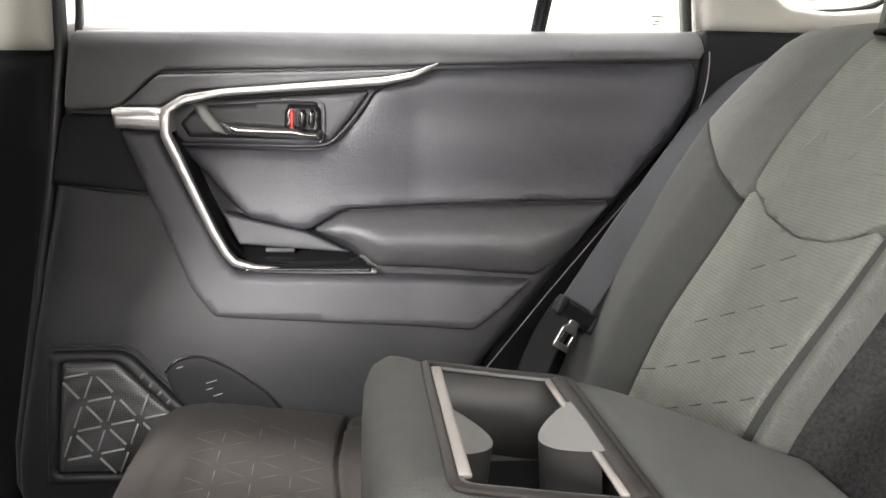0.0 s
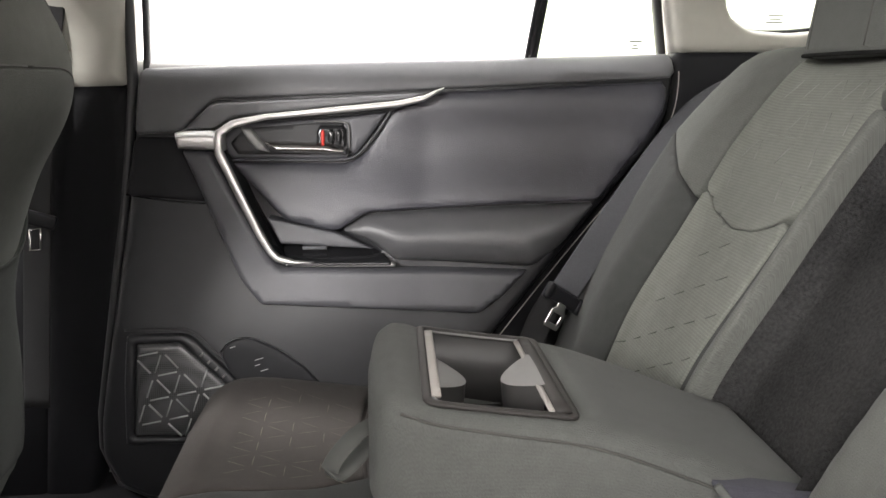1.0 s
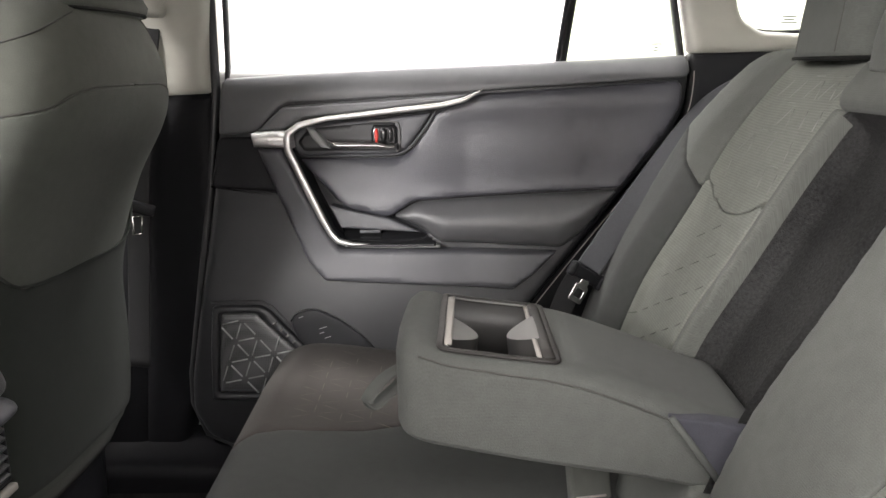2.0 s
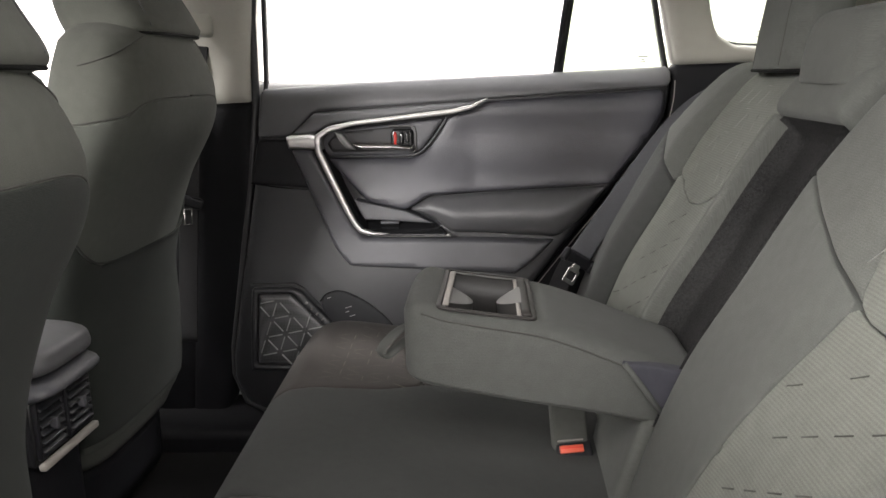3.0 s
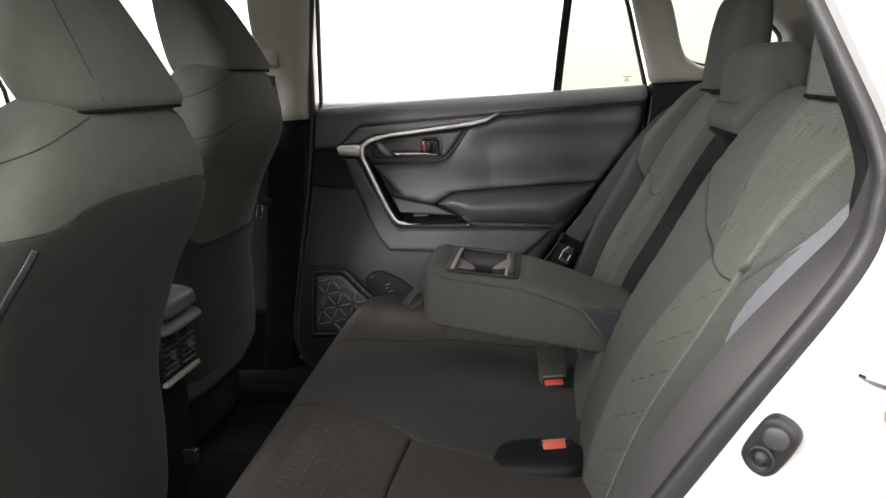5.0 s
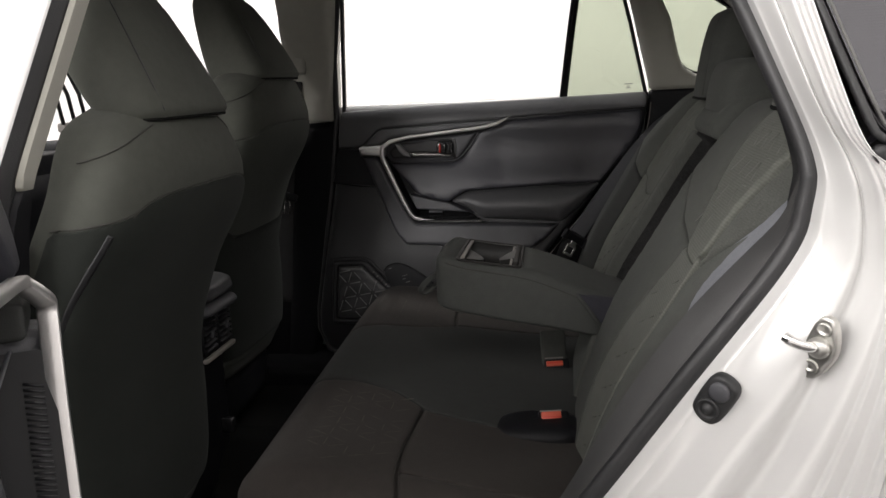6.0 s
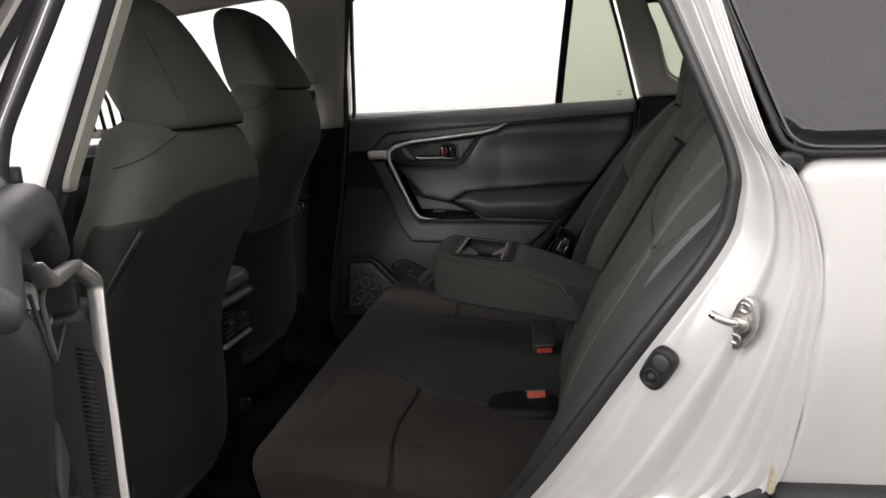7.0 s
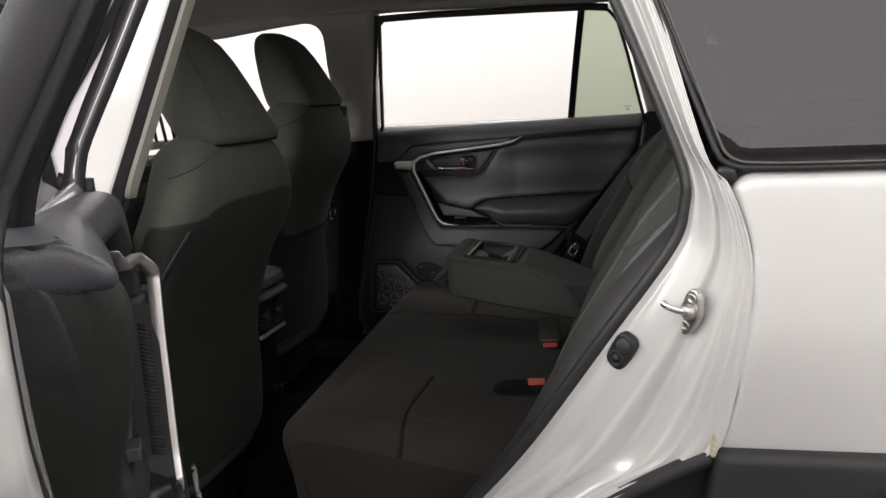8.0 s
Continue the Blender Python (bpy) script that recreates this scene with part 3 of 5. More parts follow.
    # well behind the grip; its black stands in for shade
    part("grip_well", patch([(-0.325, 0.980), (-0.295, 0.95), (-0.20, 0.842), (-0.105, 0.818), (-0.02, 0.770), (-0.210, 0.768), (-0.235, 0.79)], dm(0.034), 0.0, 0.006, 0.012, 0, -0.034), M_DEEP, d, "recess behind the grip, shade in its black colour")
    part("wedge_panel", patch([(-0.236, 0.843), (-0.113, 0.816), (-0.046, 0.786), (-0.213, 0.797)], dm(), 0.004, 0.004, 0.008, 1, 0.03, corner=0.008), M_PLASTIC2, d)

    def shelf(x, z, h):
        return T(Vector((x, door_y(x, z) - 0.030 + 0.075 * max(0, (z - 0.766)) / 0.030, zn(z) + h)))
    part("switch_panel", patch([(-0.230, 0.797), (-0.05, 0.789), (-0.014, 0.767), (-0.204, 0.767)], shelf, 0.001, 0.004, 0.008, 1, 0.004, corner=0.01), M_GLOSS, d, "gloss black switch panel")
    sw = part("window_switch", rbox((0.044, 0.016, 0.007) if glazed else (0.050, 0.020, 0.018), None, 0.002), M_PLASTIC2, d)
    home = Vector((-0.153, door_y(-0.153, 0.783) + 0.010, 0.788)) if glazed else Vector((-0.058, 0.668, 0.790))
    for v in sw.data.vertices:
        v.co = T(v.co + home)
    # bright strip
    line = [(0.080, 1.071), (0.032, 1.046), (-0.10, 1.033), (-0.276, 1.016), (-0.319, 0.984), (-0.278, 0.89), (-0.235, 0.795), (-0.210, 0.7675), (-0.12, 0.763), (-0.008, 0.762)]
    part("bright_strip", sweep([(x, door_y(x, z) - grip_out(z), zn(z)) for x, z in resample(chaikin(line, 1, False) if glazed else line, 0.008, False)], oval(0.0052, 0.010, 10, 5), up, T=T, widths=[(0, 0.12), (0.055, 1.0), (0.38, 1.0), (0.44, 1.3), (0.62, 1.35), (0.75, 1.1), (0.82, 0.9), (1.0, 0.6)]), M_SILVER, d, "satin silver decor strip")
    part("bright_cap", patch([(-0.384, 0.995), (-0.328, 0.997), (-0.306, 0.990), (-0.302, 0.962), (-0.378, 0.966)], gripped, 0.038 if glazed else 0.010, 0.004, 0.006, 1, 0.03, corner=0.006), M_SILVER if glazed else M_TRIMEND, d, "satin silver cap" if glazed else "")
    wall = [(-0.300, 0.955), (-0.270, 0.89), (-0.227, 0.797), (-0.203, 0.776), (-0.12, 0.772), (-0.02, 0.770)]
    wpts = resample(wall, 0.006, False)
    # inner wall in the well's black, shade put into the colour
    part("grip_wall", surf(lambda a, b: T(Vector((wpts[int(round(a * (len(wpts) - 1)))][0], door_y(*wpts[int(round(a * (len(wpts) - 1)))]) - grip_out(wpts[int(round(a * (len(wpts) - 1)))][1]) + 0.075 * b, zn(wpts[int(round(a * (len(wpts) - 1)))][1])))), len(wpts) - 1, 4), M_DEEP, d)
    if not glazed:
        for k in range(34):
            z = 0.93 - 0.0040 * k
            x = -0.299 + 0.030 * (0.955 - z) / 0.065 if z > 0.89 else -0.269 + 0.043 * (0.89 - z) / 0.093
            part("grip_rib", sweep([(x, door_y(x, z) - grip_out(z) + 0.010, zn(z)), (x, door_y(x, z) - grip_out(z) + 0.028, zn(z) + 0.005)], oval(0.0014, 0.0014, 5), (1, 0, 0), T=T), M_PLASTIC3, d)
    # inner handle
    bowl = part("handle_bowl", patch([(-0.316, 0.978), (-0.287, 1.007), (-0.1, 1.021), (-0.018, 1.029), (-0.045, 0.99), (-0.080, 0.948), (-0.12, 0.943), (-0.300, 0.945)], dm(), 0.008, 0.010, 0.010, 1, 0.01), M_PLASTIC2, d)
    # flat dark sheet on the bowl in place of a shaded hollow
    sub("bowl_recess_shade", patch([(-0.298, 0.974), (-0.272, 1.000), (-0.15, 1.010), (-0.096, 1.010), (-0.096, 0.957), (-0.12, 0.953), (-0.285, 0.953)], dm(), 0.0095, 0.002, 0.010, 1, 0.005, corner=0.012), M_DEEP, bowl)
    part("handle_lever", patch([(-0.242, 0.978), (-0.20, 0.9775), (-0.126, 0.975), (-0.112, 0.970), (-0.091, 0.970), (-0.091, 0.954), (-0.15, 0.955), (-0.216, 0.957)], dm(), 0.036, 0.009, 0.004, 1, 0.028, corner=0.008), M_LEVER, d, "bright chrome lever")
    part("handle_paddle", patch([(-0.280, 1.004), (-0.259, 1.001), (-0.236, 0.973), (-0.226, 0.957), (-0.25, 0.961), (-0.266, 0.978)], dm(), 0.022, 0.005, 0.005, 1, 0.02, corner=0.008), M_RIDGE, d)
    part("bowl_edge", sweep(along([(-0.014, 1.029), (-0.042, 0.987), (-0.073, 0.952), (-0.092, 0.945), (-0.12, 0.9435), (-0.300, 0.944)], 0.0085, 0.008, 2), oval(0.0022, 0.0022, 8), up, T=T), M_PLASTIC2, d)
    part("lock_surround", sweep(along([(-0.150, 1.012), (-0.094, 1.011), (-0.0875, 1.004), (-0.0875, 0.957), (-0.094, 0.950)], 0.010, 0.006, 1), oval(0.0016, 0.003, 8), up, T=T), M_CUP, d)
    part("lock_frame", patch([(-0.147, 1.006), (-0.092, 1.006), (-0.092, 0.958), (-0.147, 0.962)], dm(), 0.017, 0.005, 0.008, 1, 0.015), M_GLOSS, d)
    for nm, x0, x1, o, mt in (("lock_flag", -0.139, -0.129, 0.021, M_RED), ("lock_knob", -0.126, -0.112, 0.027, M_GLOSS), ("lock_knob", -0.112, -0.099, 0.025, M_GLOSS)):
        part(nm, patch([(x0, 1.0), (x1, 1.0), (x1, 0.970), (x0, 0.970)], dm(), o, 0.004, 0.006, 1, 0.01), mt, d, "red lock flag" if mt is M_RED else "")
    # seams
    for path in ([(-0.482, 0.884), (-0.41, 0.872), (-0.345, 0.868)], [(-0.322, 0.606), (-0.308, 0.626), (-0.271, 0.634), (-0.22, 0.612), (-0.17, 0.575), (-0.135, 0.53)]):
        part("seam", sweep(along(path, -0.0005), oval(0.0018, 0.0018, 6), up, T=T), M_GLOSS, d)
    part("pocket_cover", patch([(-0.322, 0.604), (-0.306, 0.625), (-0.271, 0.633), (-0.22, 0.61), (-0.17, 0.573), (-0.13, 0.52), (-0.13, 0.40), (-0.27, 0.42), (-0.30, 0.55)], dm(), 0.003, 0.006, 0.014, 1, 0.01), M_PLASTIC, d)
    for x0, z0, wd, hg in ((-0.305, 0.613, 0.010, 0.0022), (-0.262, 0.590, 0.016, 0.0018), (-0.262, 0.580, 0.010, 0.0018), (-0.252, 0.570, 0.014, 0.0018)):
        part("marking", patch([(x0, z0), (x0 + wd, z0 + wd * 0.3), (x0 + wd, z0 + wd * 0.3 + hg), (x0, z0 + hg)], dm(), 0.0045, 0.0005, 0.004, 0, 0.001), M_RIDGE, d)
    # speaker
    SP = [(-0.484, 0.641), (-0.385, 0.642), (-0.366, 0.634), (-0.287, 0.552), (-0.281, 0.535), (-0.33, 0.48), (-0.385, 0.437), (-0.496, 0.437), (-0.492, 0.55)]
    hole = [(-0.468, 0.625), (-0.391, 0.626), (-0.310, 0.545), (-0.342, 0.49), (-0.391, 0.453), (-0.480, 0.453)]
    part("speaker_frame", patch(SP, dm(), 0.011, 0.006, 0.010, 1, 0.015, [hole], corner=0.02), M_PLASTIC3, d)
    part("frame_groove", sweep([(x, door_y(x, z) + 0.0005, z) for x, z in resample([(-0.489, 0.6475), (-0.383, 0.6485), (-0.361, 0.638), (-0.282, 0.555)], 0.01, False)], oval(0.003, 0.002, 6), up, T=T), M_DEEP, d)
    g = part("speaker_grille", patch([(x * 1.0, z) for x, z in hole], dm(), 0.0065, 0.012, 0.008, 0, 0.0, dome=0.004, dome_r=0.06), M_GRILLE, d, "perforated black speaker grille")
    cs, sn, L, hgt = math.cos(0.19), math.sin(0.19), 0.049, 0.0415
    for r in range(-1, 7):
        for c in range(-2, 8):
            x, z = -0.53 + c * L + (r % 2) * L / 2, 0.408 + r * hgt
            for dx, dz in ((L, 0), (L / 2, hgt), (-L / 2, hgt)):
                a, b = Vector((x, z)), Vector((x + dx, z + dz))
                a, b = a.lerp(b, 0.16), a.lerp(b, 0.84)
                a, b = (Vector((-0.40 + (q.x + 0.40) * cs - (q.y - 0.54) * sn, 0.54 + (q.x + 0.40) * sn + (q.y - 0.54) * cs)) for q in (a, b))
                if inside(np.array([tuple(a), tuple(b)]), hole).all():
                    sub("ridge", sweep([(q.x, door_y(q.x, q.y) - 0.0105, q.y) for q in (a, a.lerp(b, 0.5), b)], oval(0.0016, 0.0036, 6), up, T=T), M_RIDGE, g)
    for k in range(4):
        x, z = -0.353 + 0.0125 * k, 0.606 - 0.0130 * k
        part("raised_bar", sweep([(x - 0.0025, door_y(x, z) - 0.0115, z - 0.0035), (x + 0.0035, door_y(x, z) - 0.0115, z + 0.0025)], oval(0.0022, 0.0012, 6), up, T=T), M_CUP, d)
    if not glazed:
        edge = [(0.470, 1.132), (0.466, 1.09), (0.462, 1.06), (0.445, 0.985), (0.405, 0.92), (0.35, 0.845), (0.26, 0.735), (0.165, 0.615), (0.06, 0.46), (0.0, 0.36)]
        ep = resample(chaikin(edge, 2, False), 0.012, False)
        ring = [(-0.020, 0.006), (-0.010, 0.001), (-0.002, 0.0), (0.006, 0.004), (0.011, 0.012), (0.012, 0.022), (0.009, 0.028), (0.010, 0.036), (0.014, 0.05), (0.016, 0.08), (0.016, 0.12)]

        def end_fn(a, b):
            k = int(round(a * (len(ep) - 1)))
            (x, z), (x0, z0), (x1, z1) = ep[k], ep[max(k - 1, 0)], ep[min(k + 1, len(ep) - 1)]
            t = Vector((x1 - x0, z1 - z0)).normalized()
            o, y = ring[int(round(b * (len(ring) - 1)))]
            out = curve_at([(0.30, -0.10), (0.735, -0.075), (0.785, -0.065), (0.845, -0.045), (0.885, -0.030), (0.92, -0.020), (0.985, 0.0), (1.02, 0.006), (1.06, 0.014), (1.09, 0.016), (1.13, 0.012)], z)[0]
            return T(Vector((x - t.y * o, min(door_y(x, z) + y - out, 0.735), z + t.x * o)))
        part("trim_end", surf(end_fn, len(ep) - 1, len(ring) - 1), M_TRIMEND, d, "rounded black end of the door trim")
    # window frame, divider, glass
    lean = 0.0 if glazed else 0.20

    def wm(off):
        return lambda x, z, h: T(Vector((x, side_y(z) + off - h - lean * max(0.0, z - 1.17), z)))

    def wl(path, off, n=1, closed=False):
        return [(x, side_y(z) + off - lean * max(0.0, z - 1.17), z) for x, z in resample(chaikin(path, n, closed), 0.02, closed)]
    FR = [(-0.470, 1.06), (-0.452, 1.20), (-0.405, 1.475), (-0.385, 1.495), (0.30, 1.483), (0.375, 1.475), (0.405, 1.45), (0.497, 1.06)]
    part("window_frame", sweep(wl(FR[2:6], 0.014, 1), oval(0.012, 0.018, 8, 4), (0, 1, 0), T=T), M_RUBBER, d)
    part("rear_run", sweep(wl([(0.36, 1.48), (0.388, 1.455), (0.412, 1.42), (0.502, 1.06)], 0.014, 1), oval(0.0055, 0.016, 8, 4), (0, 1, 0), T=T), M_RUBBER, d)
    part("window_run", sweep(wl([(-0.452, 1.06), (-0.437, 1.20), (-0.398, 1.485)], 0.012, 1), oval(0.005, 0.012 if glazed else 0.008, 8, 4), (0, 1, 0), T=T), M_RUBBER, d)
    if glazed:
        # glint along the rubber door seal, drawn as a pale line
        part("edge_line", sweep(along([(0.06, 0.47), (0.175, 0.632), (0.362, 0.860), (0.462, 0.975), (0.486, 1.03), (0.494, 1.10)], -0.002), oval(0.0011, 0.0011, 6), up, T=T), M_SATIN, d)
    part("rear_rim", sweep(wl([(0.43, 1.47), (0.475, 1.30), (0.522, 1.08)], 0.03, 1), oval(0.006 if glazed else 0.014, 0.022, 8, 4), (0, 1, 0), T=T), M_PAINT if glazed else M_RUBBER, d)
    part("divider", sweep(wl([(0.238, 1.09), (0.262, 1.28), (0.292, 1.487)], 0.016, 1), oval(0.012, 0.014, 8, 4), (0, 1, 0), T=T), M_GLOSS, d, "black window divider")
    gl = [(-0.47, 1.06), (-0.41, 1.49), (0.292, 1.49), (0.238, 1.06)]
    p1 = part("window_pane", patch(gl, wm(0.022), 0, 0.01, 0.06, 0), G_CLEAR, d)
    p2 = part("quarter_pane", patch([(0.238, 1.06), (0.292, 1.49), (0.39, 1.48), (0.50, 1.06)], wm(0.022), 0, 0.01, 0.06, 0), G_TINT if glazed else G_DARK, d, "green tinted fixed pane" if glazed else "dark fixed pane")
    p1.visible_shadow = p2.visible_shadow = False
    for k, (wd, dz) in enumerate(((0.024, 0.0), (0.009, -0.007), (0.014, -0.012))):
        part("etched_mark", patch([(0.435 - wd / 2, 1.153 + dz), (0.435 + wd / 2, 1.153 + dz), (0.435 + wd / 2, 1.1555 + dz), (0.435 - wd / 2, 1.1555 + dz)], wm(0.018), 0, 0.002, 0.01, 0), M_INK, d)
    # painted shell behind the trim
    SH = [(-0.50, 1.12), (-0.535, 0.885), (-0.58, 0.63), (-0.62, 0.45), (-0.65, 0.25), (0.02, 0.25), (0.12, 0.44), (0.23, 0.62), (0.42, 0.83), (0.54, 0.96), (0.56, 1.04), (0.56, 1.12)]
    part("door_shell", patch(SH, lambda x, z, h: T(Vector((x, 0.735 - 0.02 * max(0, x) - h, z))), 0.02, 0.03, 0.03, 1, 0.12), M_PAINT, d, "white painted door shell")
    part("door_skin", patch(SH, lambda x, z, h: T(Vector((x, 0.86 - 0.02 * max(0, x) + h, z))), 0.02, 0.03, 0.05, 1, 0.03), M_PAINT, d)
    part("door_seal", sweep([(x, 0.715, z) for x, z in resample(chaikin([(-0.482, 1.12), (-0.512, 0.885), (-0.552, 0.63), (-0.59, 0.449), (-0.62, 0.262), (0.0, 0.262), (0.085, 0.455), (0.20, 0.628), (0.39, 0.845), (0.50, 0.968), (0.52, 1.035), (0.522, 1.12)], 1, False), 0.02, False)], oval(0.010, 0.012, 8), (0, 1, 0), T=T), M_RUBBER, d)
    return d


build_door(lambda p: p, "closed black rear door with silver decor strip and window", (0, 0.7, 0.27))
HINGE, OPEN = Vector((-0.722, -0.94, 0)), radians(57.9)
TURN_DOOR = Matrix.Translation(HINGE + Vector((-0.010, 0.030, 0))) @ Matrix.Rotation(-OPEN, 4, "Z") @ Matrix.Translation(-HINGE)
build_door(lambda p: TURN_DOOR @ Vector((min(p.x, -0.32 + (p.x + 0.32) * 0.75), -p.y, p.z)), "wide open black-trimmed rear door with silver decor strip", tuple(HINGE + Vector((0, 0, 0.27))), False)

# ---- near side: body round the open doorway ----
C1 = [(0.36, 1.52), (0.433, 1.357), (0.505, 1.18), (0.538, 1.085), (0.538, 1.03), (0.515, 0.961), (0.405, 0.805), (0.27, 0.613), (0.173, 0.497), (0.10, 0.42), (0.02, 0.385), (-0.2, 0.38), (-0.56, 0.38)]
C2 = [(0.42, 1.52), (0.492, 1.343), (0.557, 1.124), (0.590, 1.075), (0.619, 0.99), (0.624, 0.904), (0.603, 0.751), (0.572, 0.655), (0.48, 0.605), (0.36, 0.53), (0.24, 0.40), (-0.1, 0.30), (-0.56, 0.28)]


def matched(path, n_each=7):
    """Points along a smooth path, the same count between each pair of keys."""
    rows = [(i, *q) for i, q in enumerate(path)]
    m = (len(path) - 1) * n_each
    return [tuple(curve_at(rows, (len(path) - 1) * i / m)) for i in range(m + 1)]


A1, A2 = matched(C1), matched(C2)


def ramp(lo, hi, v):
    v = max(0.0, min(1.0, (v - lo) / (hi - lo)))
    return v * v * (3 - 2 * v)


def jamb_fn(a, b):
    i = int(round(a * (len(A1) - 1)))
    (x1, z1), (x2, z2) = A1[i], A2[i]
    x, z = x1 + (x2 - x1) * b, z1 + (z2 - z1) * b
    low = ramp(0.85, 0.55, z)
    out = 0.030 * ramp(0, 0.10, b) + 0.038 * ramp(0.06, 0.50, b) + 0.016 * ramp(0.50, 0.74, b) + 0.010 * ramp(0.775, 0.795, b) + 0.010 * ramp(0.865, 0.885, b) + 0.008 * ramp(0.945, 0.965, b)
    fold = 0.012 * math.exp(-((b - 0.56) / 0.09) ** 2) - 0.007 * low * math.exp(-((b - 0.36) / 0.08) ** 2) + 0.007 * low * math.exp(-((b - 0.20) / 0.08) ** 2)
    return Vector((x, -0.80 - out + fold + max(0.0, z - 1.06) * 0.34, z))


struct("door_jamb_left", surf(jamb_fn, len(A1) - 1, 200), M_PAINT, "white painted door jamb with stepped edges", "car body")


def on_jamb(x, z):
    best = None
    for i in range(0, len(A1)):
        for j in range(0, 41):
            p = jamb_fn(i / (len(A1) - 1), j / 40)
            d = (p.x - x) ** 2 + (p.z - z) ** 2
            if best is None or d < best[0]:
                best = (d, p)
    return best[1]


def near_y(z):
    return -curve_at([(0.3, 0.86), (0.55, 0.888), (0.66, 0.903), (0.76, 0.914), (0.85, 0.918), (1.0, 0.908), (1.07, 0.895), (1.10, 0.882), (1.3, 0.82), (1.5, 0.75)], z)[0]


OUT = [(0.572, 0.655), (0.603, 0.751), (0.624, 0.904), (0.619, 0.99), (0.592, 1.075), (0.62, 1.092), (1.0, 1.092), (1.42, 1.09), (1.45, 0.66)]
struct("body_side_left", patch(OUT, lambda x, z, h: Vector((x, near_y(z) + 0.01 + 0.03 * max(0, x - 0.8) - h, z)), 0.012, 0.012, 0.02, 1, 0.05), M_PAINT, "white painted rear quarter panel", "car body")
w = thing("window_quarter_left", "dark privacy glass rear quarter window", "car window", (0.9, -0.86, 1.1), kind="structure")
p = part("pane", patch([(0.424, 1.52), (0.494, 1.343), (0.570, 1.14), (0.592, 1.103), (0.66, 1.10), (1.4, 1.105), (1.4, 1.52)], lambda x, z, h: Vector((x, near_y(z) - h, z)), 0.002, 0.01, 0.03, 0, 0.004), G_DARK, w)
tr = [(0.425, 1.52), (0.492, 1.343), (0.568, 1.135), (0.582, 1.106), (0.62, 1.097), (0.9, 1.098), (1.42, 1.102)]
part("rubber_trim", sweep([(x, near_y(z) - 0.004, z) for x, z in resample(chaikin(tr, 1, False), 0.02, False)], oval(0.0045, 0.007, 8, 3), (0, -1, 0)), M_RUBBER, w)
part("edge_line", sweep([(x + 0.008, near_y(z) - 0.009, z + 0.007) for x, z in resample(chaikin(tr, 2, False), 0.02, False)], oval(0.0018, 0.002, 6), (0, -1, 0)), M_CUP, w)
part("trim_plug", bulge([(1.078, 0.592, near_y(1.09) - 0.002, 0.006, 0.004, 2), (1.084, 0.590, near_y(1.09) - 0.002, 0.012, 0.007, 2.4), (1.096, 0.586, near_y(1.09) - 0.002, 0.014, 0.008, 2.6), (1.102, 0.584, near_y(1.09) - 0.002, 0.008, 0.005, 2)], 10, 20), M_RUBBER, w)

# cladding over the wheel arch
cl = thing("arch_cladding", "black plastic wheel arch cladding", "cladding", (0.7, -0.93, 0.4))
part("cladding_panel", patch([(0.578, 0.668), (1.45, 0.682), (1.45, 0.55), (0.90, 0.62), (0.64, 0.55), (0.60, 0.47), (0.54, 0.47)], lambda x, z, h: Vector((x, -0.915 - h, z)), 0.018, 0.016, 0.02, 1, 0.05), M_CLAD, cl)
part("arch_lip", sweep([(x, -0.895, z) for x, z in resample(chaikin([(0.572, 0.650), (0.50, 0.612), (0.40, 0.55), (0.30, 0.455), (0.24, 0.39)], 2, False), 0.02, False)], oval(0.014, 0.02, 8, 3), (0, -1, 0)), M_CLAD, cl)
struct("wheel_well", patch([(0.30, 0.2), (0.36, 0.45), (0.50, 0.58), (0.8, 0.64), (1.3, 0.6), (1.3, 0.2)], lambda x, z, h: Vector((x, -0.80 + h, z)), 0.01, 0.02, 0.05, 1, 0.02), M_CLAD, "black wheel well liner", "wheel well")

# seals and dark trim round the doorway
struct("door_seal_left", sweep([(x, jamb_fn(i / (len(A1) - 1), 0).y + 0.004, z) for i, (x, z) in enumerate(A1)], oval(0.014, 0.014, 10, 2.4), (0, -1, 0)), M_RUBBER, "black rubber door opening seal", "door seal")


def scuff_fn(a, b):
    i = int(round(a * (len(A1) - 1)))
    x, z = A1[i]
    y0 = jamb_fn(a, 0).y
    k = curve_at([(0.4, 0.35), (0.58, 0.5), (0.72, 0.95), (0.86, 1.1), (0.95, 0.8), (1.02, 0.3), (1.1, 0.1), (1.5, 0.1)], z)[0]
    return Vector((x - 0.040 * k * b + 0.004, y0 + 0.005 + 0.042 * b - 0.008 * math.sin(math.pi * b), z + 0.012 * k * b))


struct("jamb_trim_left", surf(scuff_fn, len(A1) - 1, 10), M_TRIM, "dark grey plastic trim inside the doorway", "pillar trim")
struct("seal_piping_left", sweep([scuff_fn(i / (len(A1) - 1), 0.22) + Vector((0.002, -0.005, -0.002)) for i in range(4, len(A1))], oval(0.0026, 0.0022, 6), (0, -1, 0)), M_PIPING, "thin grey piping along the doorway seal", "door seal")
struct("quarter_trim_left", patch([(0.0, 0.24), (0.10, 0.40), (0.27, 0.60), (0.41, 0.79), (0.52, 0.96), (0.545, 1.06), (0.50, 1.22), (0.40, 1.5), (1.3, 1.5), (1.3, 0.24)], lambda x, z, h: Vector((x, -0.70 + 0.3 * max(0, z - 1.1) + h, z)), 0.006, 0.01, 0.04, 1, 0.04, [[(0.60, 1.15), (1.1, 1.15), (1.05, 1.38), (0.56, 1.38)]]), M_PLASTIC, "dark quarter trim beside the bench", "quarter trim")

